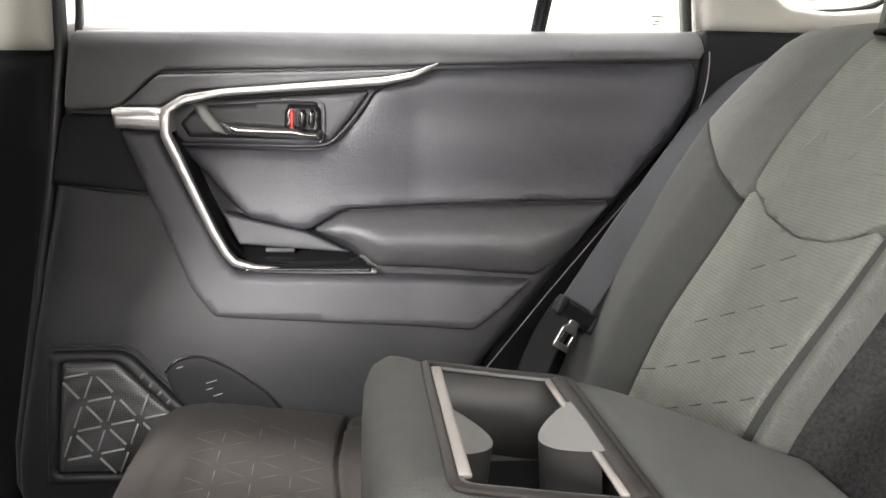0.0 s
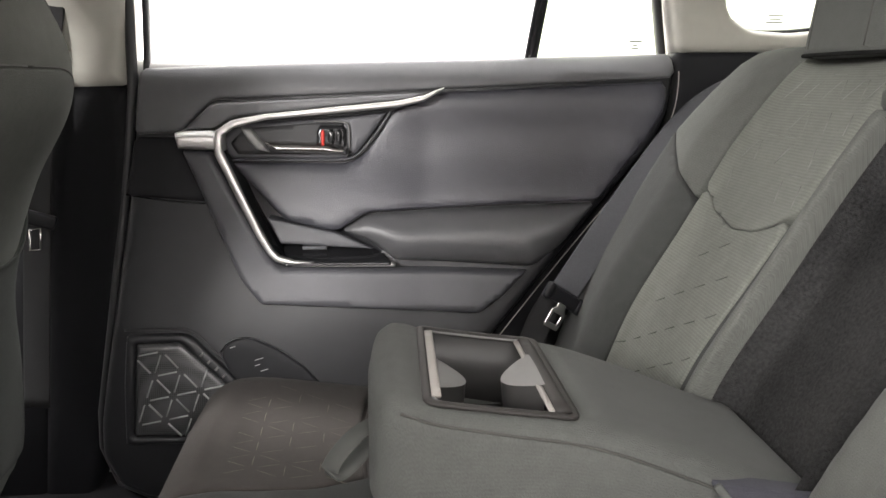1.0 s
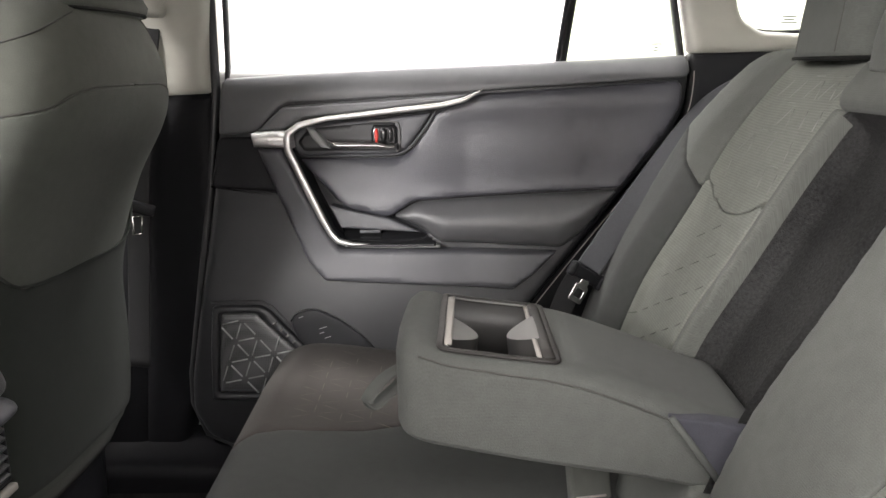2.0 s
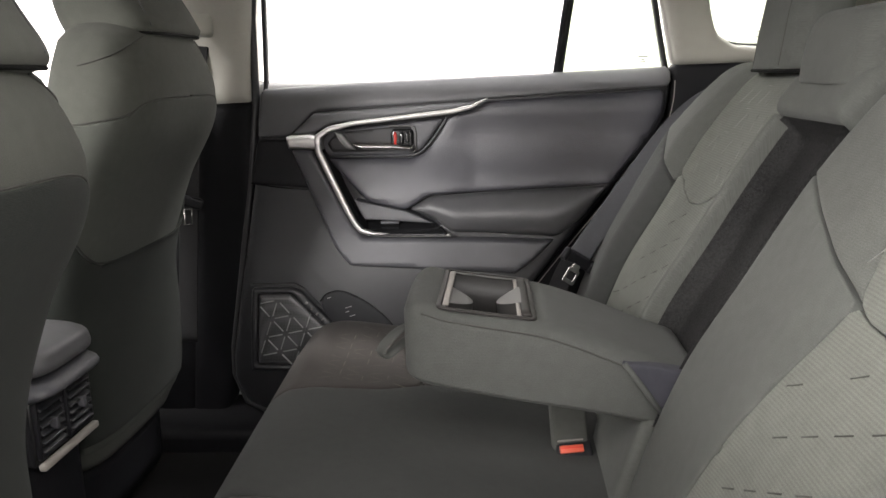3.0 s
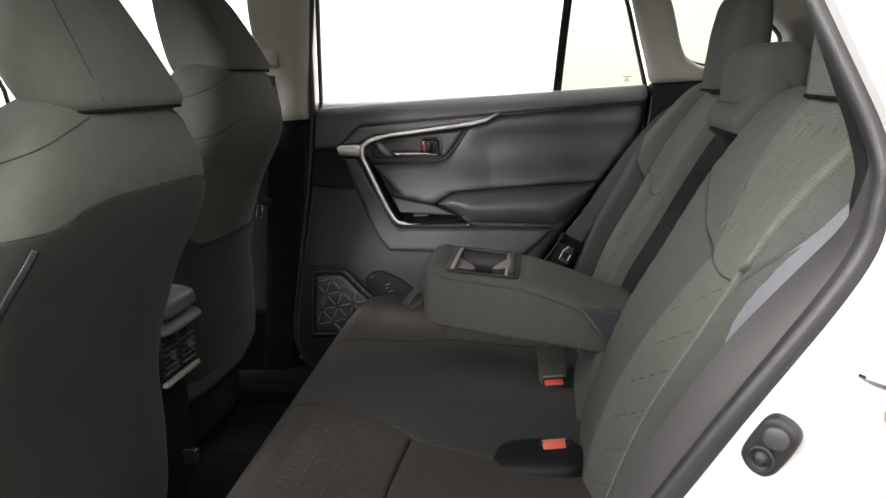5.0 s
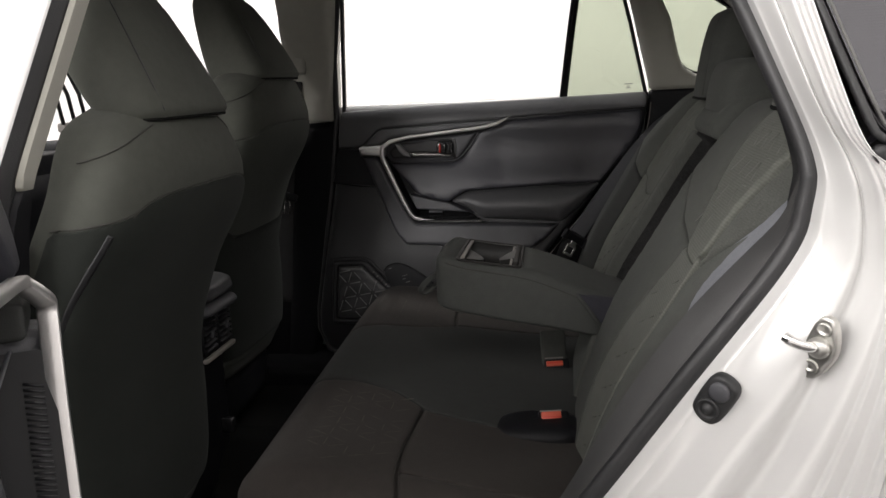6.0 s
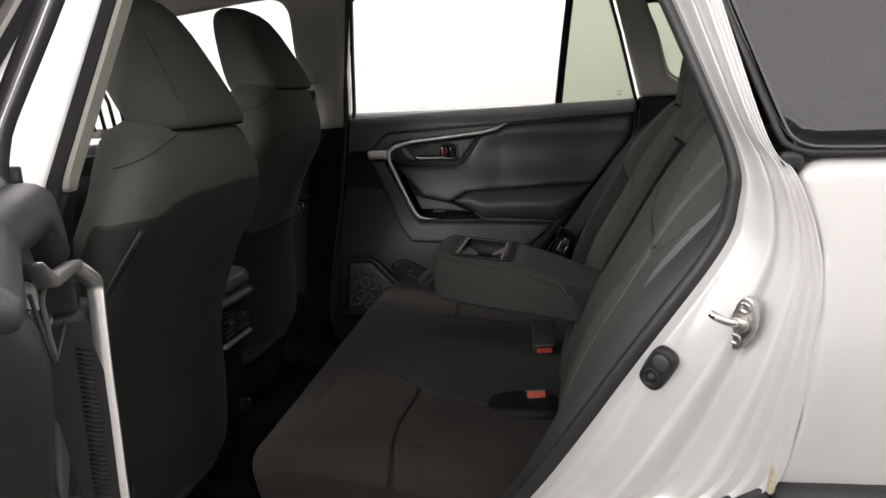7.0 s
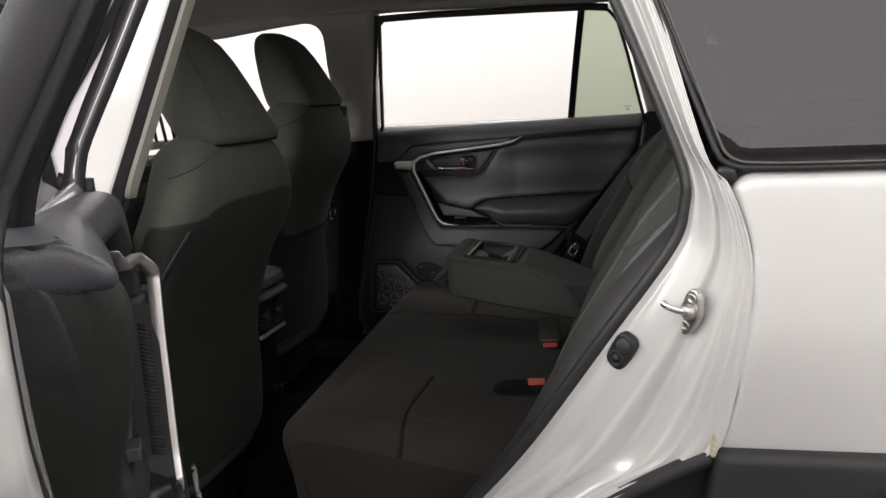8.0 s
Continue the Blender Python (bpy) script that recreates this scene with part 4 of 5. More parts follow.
# near centre pillar
def near_pillar(name, x0, x1, ya, yb, material, label, rise=0.008, z0=0.3, z1=1.52, cat="pillar trim"):
    """x0, x1 at the belt; the pillar leans back by 0.26 a metre and inwards above it."""
    def fm(u, z, h):
        lean = 0.27 * (z - 1.07) if z > 1.0 else 0.15 * (z - 1.07) - 0.0084
        tum = 0.34 * max(0.0, z - 1.07)
        x = x0 - 0.035 + (x1 - x0) * u + lean
        return Vector((x, ya + (yb - ya) * u + tum - h, z))
    struct(name, patch([(0, z0), (1, z0), (1, z1), (0, z1)], fm, rise, 0.06, 0.03, 0, 0.02), material, label, cat)


near_pillar("pillar_b_left_body", -0.612, -0.464, -0.86, -0.812, M_PAINT, "white painted centre pillar behind the open door", 0.006, cat="car body")
near_pillar("pillar_b_left_flange", -0.464, -0.452, -0.812, -0.79, M_RUBBER, "black rubber door seal on the centre pillar", 0.012, cat="door seal")
near_pillar("pillar_b_left_trim", -0.452, -0.444, -0.79, -0.786, M_BEIGE, "light grey plastic centre pillar trim", 0.01, 1.06)
near_pillar("pillar_b_left_lower_trim", -0.452, -0.444, -0.79, -0.786, M_PLASTIC, "black plastic lower centre pillar trim", 0.012, 0.3, 1.06)
struct("sill_left", patch([(-0.60, -0.88), (0.10, -0.88), (0.10, -0.70), (-0.60, -0.70)], lambda x, y, h: Vector((x, y, 0.36 + h)), 0.02, 0.02, 0.03, 1, 0.15), M_PLASTIC, "black sill scuff plate", "door sill")
struct("front_side_left", patch([(-2.2, 0.25), (-0.62, 0.25), (-0.60, 1.05), (-2.2, 1.0)], lambda x, z, h: Vector((x, -0.90 - h, z)), 0.01, 0.02, 0.06, 1, 0.15), M_PAINT, "white painted front door", "car door")


# ---- rear bench ----
def prof_map(table, shape=None, y0=0.0, sy=1):
    """Surface over a side profile, rows (v, x, z): u across the car, v along the profile."""
    def fm(u, v, h):
        x, z = curve_at(table, v)
        xa, za = curve_at(table, v - 0.01)
        xb, zb = curve_at(table, v + 0.01)
        t = Vector((xb - xa, 0, zb - za))
        if t.length < 1e-6:
            t = Vector((0.5, 0, 0.9))
        t.normalize()
        n = Vector((-t.z, 0, t.x))
        if shape:
            h = h + shape(u, v)
        p = Vector((x, y0 + sy * u, z)) + n * h
        return p
    return fm


def shallow(fm, rise):
    """Lets the pieces' edges sink only a third of their rise."""
    return lambda u, v, h: fm(u, v, rise * 0.65 + 0.35 * h if h >= 0 else rise * 0.65 + h)


BACK = [(0.40, 0.265, 0.42), (0.45, 0.272, 0.46), (0.55, 0.290, 0.55), (0.73, 0.355, 0.73), (0.86, 0.430, 0.86), (0.97, 0.495, 0.97), (1.06, 0.555, 1.06), (1.12, 0.600, 1.112), (1.17, 0.645, 1.130), (1.25, 0.725, 1.125), (1.32, 0.79, 1.11)]


def back_shape(inner, outer):
    def ease(k):
        k = max(0.0, min(1.0, k))
        return k * k * (3 - 2 * k)

    def shape(u, v):
        fade = 1 if v < 0.98 else max(0.3, 1 - (v - 0.98) * 4)
        if u > 0:
            return -0.014 + 0.042 * ease((u - 0.09) / 0.10) * fade - 0.045 * max(0.0, (u - outer + 0.05) / 0.05) ** 2
        r = -u
        return -0.014 + 0.014 * ease((r - 0.09) / 0.08) * fade - 0.035 * max(0.0, (r - inner + 0.04) / 0.04) ** 2
    return shape


def stitches(fm, rows, material, name, owner):
    """Short raised threads on a padded surface: rows of (u0, v0, u1, v1)."""
    bms = []
    for u0, v0, u1, v1 in rows:
        a, b, c = fm(u0, v0, 0.0104), fm((u0 + u1) / 2, (v0 + v1) / 2, 0.0106), fm(u1, v1, 0.0104)
        n = (fm(u0, v0, 0.03) - fm(u0, v0, 0.0)).normalized()
        bms.append(sweep([a, b, c], oval(0.0010, 0.0007, 5), n))
    ob = part(name, join(*bms), material, owner)
    return tagged(ob, "", "", "", "stuff")


def tri_rows(u0, u1, v0, v1, L, drop, rng):
    """Dashes along the sides of a triangular lattice, some left out."""
    rows = []
    hgt = L * 0.866
    for r in range(int((v1 - v0) / hgt) + 1):
        for c in range(int((u1 - u0) / L) + 2):
            u, v = u0 + (c - 0.5 * (r % 2)) * L, v0 + r * hgt
            for du, dv in ((L, 0), (L / 2, hgt), (-L / 2, hgt)):
                a, b = (u + 0.2 * du, v + 0.2 * dv), (u + 0.8 * du, v + 0.8 * dv)
                if rng.random() > drop and all(u0 < q[0] < u1 and v0 < q[1] < v1 for q in (a, b)):
                    rows.append((*a, *b))
    return rows


def seat_back(y0, sy, inner, outer, wide=1.0):
    """One seat's back about its insert's middle line y0; inner, outer: reach towards the car's middle and side."""
    s = part("seat_back", surf(lambda a, b: Vector((0.42 + 0.36 * b + 0.02, y0 + sy * (-inner + 0.01 + (inner + outer - 0.02) * a), 0.45 + 0.66 * b)), 6, 10), M_CARPET2, bench, "grey cloth seat back")
    fm = shallow(prof_map(BACK, back_shape(inner, outer), y0, sy), 0.010)

    def w(points):
        return [(u * (wide if u > 0 else 1), v) for u, v in points]
    oe, nu = (0.123, 0.125) if wide > 1 else (0.117, 0.119)
    if wide > 1:
        inn = [(-0.155, 0.41), (-0.160, 0.62), (-0.136, 0.73), (-0.114, 0.83), (-0.0925, 0.899)]
        inu = [(-0.092, 0.903), (-0.112, 0.96), (-0.140, 1.04), (-0.148, 1.10), (-0.150, 1.15)]
    else:
        inn = [(-0.115, 0.41), (-0.120, 0.65), (-0.124, 0.80), (-0.127, 0.92)]
        inu = [(-0.128, 0.928), (-0.130, 0.98), (-0.145, 1.08), (-0.150, 1.15)]
    seam_l = [(oe + 0.008, 0.9228), (0.085, 0.9018), (0.0, 0.8888), (-0.060, 0.8914 if wide > 1 else 0.8954)]
    seam_u = [(-0.060, 0.8925 if wide > 1 else 0.8965), (0.0, 0.890), (0.085, 0.903), (oe + 0.009, 0.9245)]
    part("lower_insert", patch(w(inn[::-1] + [(inn[0][0] + 0.002, 0.41), (oe, 0.41), (oe + 0.004, 0.65)] + seam_l), fm, 0.010, 0.0022, 0.014, 1, 0.02), M_FAB_INS, s, "ribbed light grey cloth insert")
    part("upper_insert", patch(w(inu[::-1] + seam_u + [(oe + 0.012, 0.98), (oe + 0.014, 1.08), (oe + 0.014, 1.15), (0.0, 1.17)]), fm, 0.010, 0.0022, 0.014, 1, 0.02), M_FAB_INS, s, "ribbed light grey cloth insert")
    for q, R, k in ((-1, inner, 1.0), (1, outer, wide)):
        b = q * k
        lo = [(u - 0.002, v) for u, v in inn] if q < 0 else [(b * nu, 0.41), (b * (nu + 0.004), 0.65), (b * (nu + 0.008), 0.88), (b * (nu + 0.009), 0.90)]
        hi = [(u - 0.002, v) for u, v in inu[::-1]] if q < 0 else [(b * (nu + 0.017), 1.16), (b * (nu + 0.016), 1.08), (b * (nu + 0.013), 0.98)]
        x0 = abs(lo[-1][0])
        mid = (q * (0.4 * x0 + 0.6 * R), 0.955)
        # far bolsters are coloured darker than near ones to stand in for shade
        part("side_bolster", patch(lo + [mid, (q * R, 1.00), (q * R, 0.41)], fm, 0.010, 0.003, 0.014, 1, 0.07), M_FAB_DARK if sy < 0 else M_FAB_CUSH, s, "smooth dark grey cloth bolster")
        part("shoulder_bolster", patch([(lo[-1][0], lo[-1][1] + 0.005), (mid[0], 0.959), (q * R, 1.004), (q * R, 1.12), (q * (R - 0.008), 1.17)] + hi, fm, 0.010, 0.003, 0.014, 1, 0.07), M_FAB_MID, s, "grey mesh cloth shoulder")
    part("top_roll", patch([(-inner + 0.01, 1.165), (-0.15, 1.155), (0.0, 1.175), (0.15, 1.155), (outer - 0.01, 1.165), (outer - 0.01, 1.31), (-inner + 0.01, 1.31)], fm, 0.008, 0.01, 0.03, 1, 0.05), M_FAB_DARK, s)
    rng = random.Random(5)
    rows = []
    for k in range(8):
        v = 0.455 + 0.058 * k
        for i in range(int(5 + 1.2 * wide)):
            u = -0.112 + 0.041 * i + 0.006 * (k % 2)
            if v > 0.72 and rng.random() < 0.35:
                continue
            rows.append((u, v - 0.5 * sy * u, u + 0.021, v - 0.5 * sy * (u + 0.021)))
    stitches(fm, tri_rows(-0.12, 0.12, 0.925, 1.13, 0.05, 0.4, rng), M_ETCH, "light_stitching", s)
    stitches(fm, rows, M_THREAD, "stitching", s)
    return s, fm


bench = thing("rear_bench", "grey cloth rear bench with ribbed inserts and folded-down centre armrest", "bench seat", (0.0, 0, 0.24))
far_back, far_fm = seat_back(0.28, 1, 0.152, 0.34)
near_back, near_fm = seat_back(-0.50, -1, 0.37, 0.225, 1.42)

# middle section with the armrest's cavity
mf = prof_map(BACK)
mid = part("centre_back", patch([(-0.128, 0.46), (0.107, 0.46), (0.110, 1.05), (-0.128, 1.05)], mf, -0.050, 0.022, 0.014, 1, 0.0), M_CARPET2, bench, "speckled black carpet in the armrest cavity")
part("side_strip", patch([(0.105, 0.50), (0.126, 0.50), (0.126, 1.05), (0.108, 1.05)], mf, 0.010, 0.006, 0.008, 1, 0.07), M_FAB_MID, mid)
part("centre_lower_pad", patch([(-0.128, 0.42), (0.126, 0.42), (0.126, 0.645), (-0.128, 0.645)], mf, 0.014, 0.012, 0.014, 1, 0.05), M_FAB_DARK, mid)
part("centre_pad", patch([(-0.126, 1.05), (0.126, 1.05), (0.126, 1.12), (0.12, 1.17), (-0.12, 1.17), (-0.126, 1.12)], mf, 0.022, 0.022, 0.014, 1, 0.09), M_FAB_DARK, mid)
part("cavity_crease", sweep([mf(-0.028, v, -0.053) for v in (0.60, 0.7, 0.8, 0.9, 0.98)], oval(0.002, 0.001, 6), (0.87, 0, -0.5)), M_CARPET, mid)


# headrests of the bench
def bulge_at(table, a, z, off=0.0):
    """A point on a bulge's surface: turn a (0 to 1, 0 faces rearward), height z."""
    cx, cy, ax, ay, n = curve_at(table, z)
    c, s = math.cos(2 * math.pi * a), math.sin(2 * math.pi * a)
    return Vector((cx + (ax + off) * math.copysign(abs(c) ** (2 / n), c), cy + (ay + off) * math.copysign(abs(s) ** (2 / n), s), z))


def headrest(label, x, y, z0, z1, hw, hd, material, tilt=0.28, seams=True):
    h = thing("rear_headrest", label, "headrest", (x, y, z0), "rear headrests")
    t = [(0.0, 0.0, 0.0, hd * 0.72, hw * 0.88, 3), (0.012, 0, 0, hd * 0.93, hw * 0.97, 3.2), (0.05, 0, 0, hd, hw, 3.2), (0.6, 0, 0, hd * 0.98, hw * 0.97, 3.2), (0.9, 0, 0, hd * 0.82, hw * 0.90, 3), (0.975, 0, 0, hd * 0.6, hw * 0.80, 2.8), (1.0, 0, 0, hd * 0.35, hw * 0.66, 2.6)]
    H = z1 - z0
    rows = [(a * H + z0, x + tilt * a * H, y, c, d2, n) for a, _, _, c, d2, n in t]
    part("cushion", bulge(rows, 30, 52), material, h)
    for q in (-1, 1) if seams else ():
        part("seam", sweep([bulge_at(rows, a0, z0 + k * H) for a0, k in [(0.5 + q * u, k) for u, k in ((0.075, 0.06), (0.075, 0.3), (0.075, 0.6), (0.08, 0.86), (0.085, 0.95))]], oval(0.0012, 0.0012, 6), (1, 0, 0)), M_THREAD, h)
    if seams:
        part("base_groove", sweep([bulge_at(rows, a, z0 + 0.004, 0.002) for a in np.linspace(0.22, 0.78, 37)], oval(0.0034, 0.003, 6), (0, 0, 1)), M_CARPET, h)
    for q in (-1, 1):
        part("post", sweep([(x, y + q * 0.05, z0 - 0.03), (x, y + q * 0.05, z0 + 0.03)], oval(0.006, 0.006, 10), (1, 0, 0)), M_CHROME, h)
    return h


headrest("grey cloth headrest raised above the bench", 0.622, 0.285, 1.115, 1.325, 0.112, 0.055, M_FAB_DARK, 0.14)
headrest("low grey cloth centre headrest", 0.620, 0.0, 1.098, 1.206, 0.120, 0.068, M_FAB_DARK, 0.1, False)
headrest("ribbed grey cloth headrest raised above the bench", 0.655, -0.434, 1.115, 1.33, 0.156, 0.060, M_FAB_INS, 0.1)

# bench cushion
CUSH = [(0.0, -0.20, 0.25), (0.10, -0.25, 0.36), (0.18, -0.28, 0.455), (0.24, -0.285, 0.510), (0.30, -0.25, 0.545), (0.36, -0.195, 0.553), (0.5, -0.06, 0.535), (0.7, 0.13, 0.505), (0.9, 0.33, 0.485), (0.95, 0.38, 0.48)]


def cush_shape(u, v):
    r = abs(abs(u) - 0.36)
    dip = -0.010 * math.exp(-(r / 0.14) ** 2) * (1 if v > 0.32 else 0)
    edge = -0.05 * max(0.0, (abs(u) - 0.585) / 0.07) ** 2
    return dip + edge


cushion_map = shallow(prof_map(CUSH, cush_shape), 0.012)


def cf(u, v, h):
    """The cushion's front reaches a little further forward towards the far side."""
    k = max(0.0, min(1.0, (0.72 - v) / 0.36))
    lead = 0.008 + 0.044 * max(0.0, min(1.0, (u + 0.55) / 1.0))
    return cushion_map(u, v, h) - Vector((lead * k * k * (3 - 2 * k), 0, 0))


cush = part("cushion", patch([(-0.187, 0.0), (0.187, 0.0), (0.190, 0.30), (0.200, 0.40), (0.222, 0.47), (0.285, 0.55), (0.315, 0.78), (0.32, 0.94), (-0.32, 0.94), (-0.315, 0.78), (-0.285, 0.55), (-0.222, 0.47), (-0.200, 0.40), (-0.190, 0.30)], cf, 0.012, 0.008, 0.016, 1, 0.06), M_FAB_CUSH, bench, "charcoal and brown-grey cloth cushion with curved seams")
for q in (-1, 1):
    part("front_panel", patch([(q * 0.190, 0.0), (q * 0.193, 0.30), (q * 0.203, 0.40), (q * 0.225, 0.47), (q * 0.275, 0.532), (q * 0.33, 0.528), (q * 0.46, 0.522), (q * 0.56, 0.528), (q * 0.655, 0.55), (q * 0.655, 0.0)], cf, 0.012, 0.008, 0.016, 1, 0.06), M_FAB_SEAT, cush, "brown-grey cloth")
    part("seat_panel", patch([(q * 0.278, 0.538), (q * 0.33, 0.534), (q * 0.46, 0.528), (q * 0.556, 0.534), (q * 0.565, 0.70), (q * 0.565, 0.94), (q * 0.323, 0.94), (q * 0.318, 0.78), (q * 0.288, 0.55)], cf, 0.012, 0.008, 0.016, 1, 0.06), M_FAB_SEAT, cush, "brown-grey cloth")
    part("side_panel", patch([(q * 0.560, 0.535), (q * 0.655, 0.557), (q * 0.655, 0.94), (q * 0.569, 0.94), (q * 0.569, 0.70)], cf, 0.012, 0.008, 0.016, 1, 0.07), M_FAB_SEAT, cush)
    rng = random.Random(11)
    rows = [(q * a, b, q * c, d) for a, b, c, d in tri_rows(0.24, 0.56, 0.345, 0.515, 0.05, 0.3, rng)]
    stitches(cf, rows, M_PALE, "stitching", cush)

part("cushion_core", surf(lambda a, b: cf(-0.648 + 1.296 * a, 0.94 * b, -0.009), 60, 40), M_FAB_SEAT, cush)

part("valance", surf(lambda a, b: cf(-0.662 + 1.324 * a, 0.14 * b, 0.020) + Vector((0, 0, -0.05 * (1 - b))), 60, 10), M_FAB_LOW, cush, "black cloth valance")
for q in (-1, 1):
    part("side_face", surf(lambda a, b: (cf(q * 0.650, 0.94 * a, 0.001) + Vector((0, q * 0.009, 0))) * (1 - b) + Vector((cf(q * 0.650, 0.94 * a, 0.0).x * 0.96 + 0.008, q * 0.661, 0.235)) * b, 40, 8), M_FAB_SEAT, cush)
# ---- folded centre armrest with cup holder ----


def arm_top(x):
    return curve_at([(-0.05, 0.819), (-0.02, 0.818), (0.0, 0.814), (0.025, 0.806), (0.08, 0.798), (0.17, 0.785), (0.26, 0.755), (0.33, 0.727), (0.40, 0.705)], x)[0]


def arm_low(x):
    return curve_at([(-0.05, 0.715), (0.0, 0.703), (0.12, 0.680), (0.24, 0.660), (0.33, 0.642), (0.40, 0.63)], x)[0]


def am(x, y, h):
    if h < -0.04:
        return Vector((x, y * 0.97, arm_low(x)))
    return Vector((x, y, arm_top(x) + h - 0.024))


OUTA = [(0.0, -0.129), (-0.024, -0.118), (-0.033, -0.09), (-0.036, 0.0), (-0.033, 0.09), (-0.024, 0.118), (0.0, 0.129), (0.10, 0.130), (0.30, 0.128), (0.40, 0.115), (0.40, -0.115), (0.30, -0.128), (0.10, -0.130)]
CUPH = [(0.020, -0.108), (0.153, -0.108), (0.149, 0.106), (0.020, 0.106)]
arm = part("armrest", patch(OUTA, am, 0.024, 0.032, 0.010, 2, 0.05, [CUPH], hole_edge=0.004), M_FAB_ARM, bench, "charcoal cloth armrest folded down, with cup holders")
part("underside", patch(OUTA, lambda x, y, h: Vector((x, y * 0.97, arm_low(x) - h)), 0.01, 0.02, 0.03, 2), M_FAB_ARM, arm)
part("side_piping", sweep([(x, -0.1300 + 0.0040 * max(0.0, 1 - x / 0.3), arm_top(x) - 0.0125 - 0.010 * min(1.0, max(0.0, x) / 0.3)) for x in np.linspace(-0.004, 0.34, 28)], oval(0.0014, 0.0014, 6), (0, 0, 1)), M_THREAD, arm)
part("gusset", patch([(0.272, 0.738), (0.30, 0.734), (0.378, 0.722), (0.405, 0.712), (0.405, 0.655), (0.338, 0.648), (0.31, 0.684)], lambda x, z, h: Vector((x, -0.1325 - h, z - 0.004)), 0.003, 0.008, 0.010, 1, 0.02, corner=0.015), M_GUSSET, arm, "folded blue-black cloth gusset")
part("gusset_fold", sweep([(0.276, -0.136, 0.733), (0.308, -0.1375, 0.69), (0.336, -0.136, 0.650)], oval(0.004, 0.003, 8), (0, -1, 0)), M_FAB_ARM, arm)
def well_loop(inset, drop=0.0, near=0.006):
    """Rounded rectangle of the cup holder's opening, seen from above."""
    corners = [(0.019 + inset, -0.110 + inset), (0.154 - inset, -0.110 + inset), (0.150 - inset, 0.108 - inset), (0.019 + inset, 0.108 - inset)]
    return [(x, y, arm_top(x) - drop) for x, y in resample(chaikin(resample(corners, 0.018), 2), near)]


part("cup_frame", sweep(well_loop(0.0005, 0.0005), oval(0.0046, 0.0024, 10, 3), (0, 0, 1), True), M_RIM, arm, "brown-black plastic rim")
part("inner_lip", sweep(well_loop(0.0068, 0.0012), oval(0.0014, 0.0014, 8, 3), (0, 0, 1), True), M_CUP, arm, "thin grey lip round the opening")
part("satin_strip", sweep([(0.0280, -0.096 + 0.190 * t, arm_top(0.0280) + 0.0004) for t in np.linspace(0, 1, 9)], oval(0.0052, 0.0020, 10, 3), (0, 0, 1)), M_SATIN, arm, "pale satin strip")
part("satin_inner", sweep([(0.1335 - 0.0038 * t, -0.100 + 0.198 * t, arm_top(0.1335) - 0.0012) for t in np.linspace(0, 1, 9)], oval(0.0032, 0.0018, 8, 3), (0, 0, 1)), M_SATIN, arm, "thin pale inner lip")
part("dark_bar", sweep([(0.1435 - 0.0042 * t, -0.103 + 0.204 * t, arm_top(0.144) + 0.0008) for t in np.linspace(0, 1, 9)], oval(0.0078, 0.0036, 10, 2.4), (0, 0, 1)), M_RIM, arm, "brown-black moulded bar")


def cup_half(y):
    """Half width of the twin cup opening at the waist between the cups."""
    return 0.018 + 0.035 * min(1.0, abs(y) / 0.046) ** 1.9


WELL_Z = 0.7125
for q, wall_x in ((-1, 0.0270), (1, 0.1375)):
    def wing(a, b, q=q, wall_x=wall_x):
        y = 0.004 - 0.046 + 0.092 * a
        tip = 0.082 + q * cup_half(y - 0.004)
        x = wall_x + (tip - wall_x) * b
        reach = max(0.0, abs(tip - wall_x) / 0.040)
        return Vector((x, y, arm_top(0.08) - 0.004 - 0.014 * reach * (0.4 * b + 0.6 * b * b)))

    part("cup_wing", surf(wing, 26, 10), M_CUP, arm, "pale grey moulded wing between the cups")
    # skirts, walls and floor coloured darker than the wings to imitate shade
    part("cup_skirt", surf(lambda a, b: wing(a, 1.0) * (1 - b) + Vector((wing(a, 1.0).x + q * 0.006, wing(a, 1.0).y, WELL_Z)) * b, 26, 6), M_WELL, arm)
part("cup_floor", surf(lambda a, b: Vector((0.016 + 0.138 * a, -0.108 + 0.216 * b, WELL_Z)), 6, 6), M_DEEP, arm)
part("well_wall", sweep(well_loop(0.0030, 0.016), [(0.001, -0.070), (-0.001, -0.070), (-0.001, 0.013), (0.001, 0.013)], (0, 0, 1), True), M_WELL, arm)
part("pull_strap", sweep(chaikin([(-0.028, -0.050, 0.762), (-0.046, -0.064, 0.757), (-0.064, -0.080, 0.742), (-0.071, -0.086, 0.729), (-0.064, -0.081, 0.721), (-0.050, -0.068, 0.729), (-0.030, -0.054, 0.744)], 2, False), oval(0.012, 0.0022, 8, 3), (0, 0, 1)), M_FAB_ARM, arm, "looped cloth pull strap")


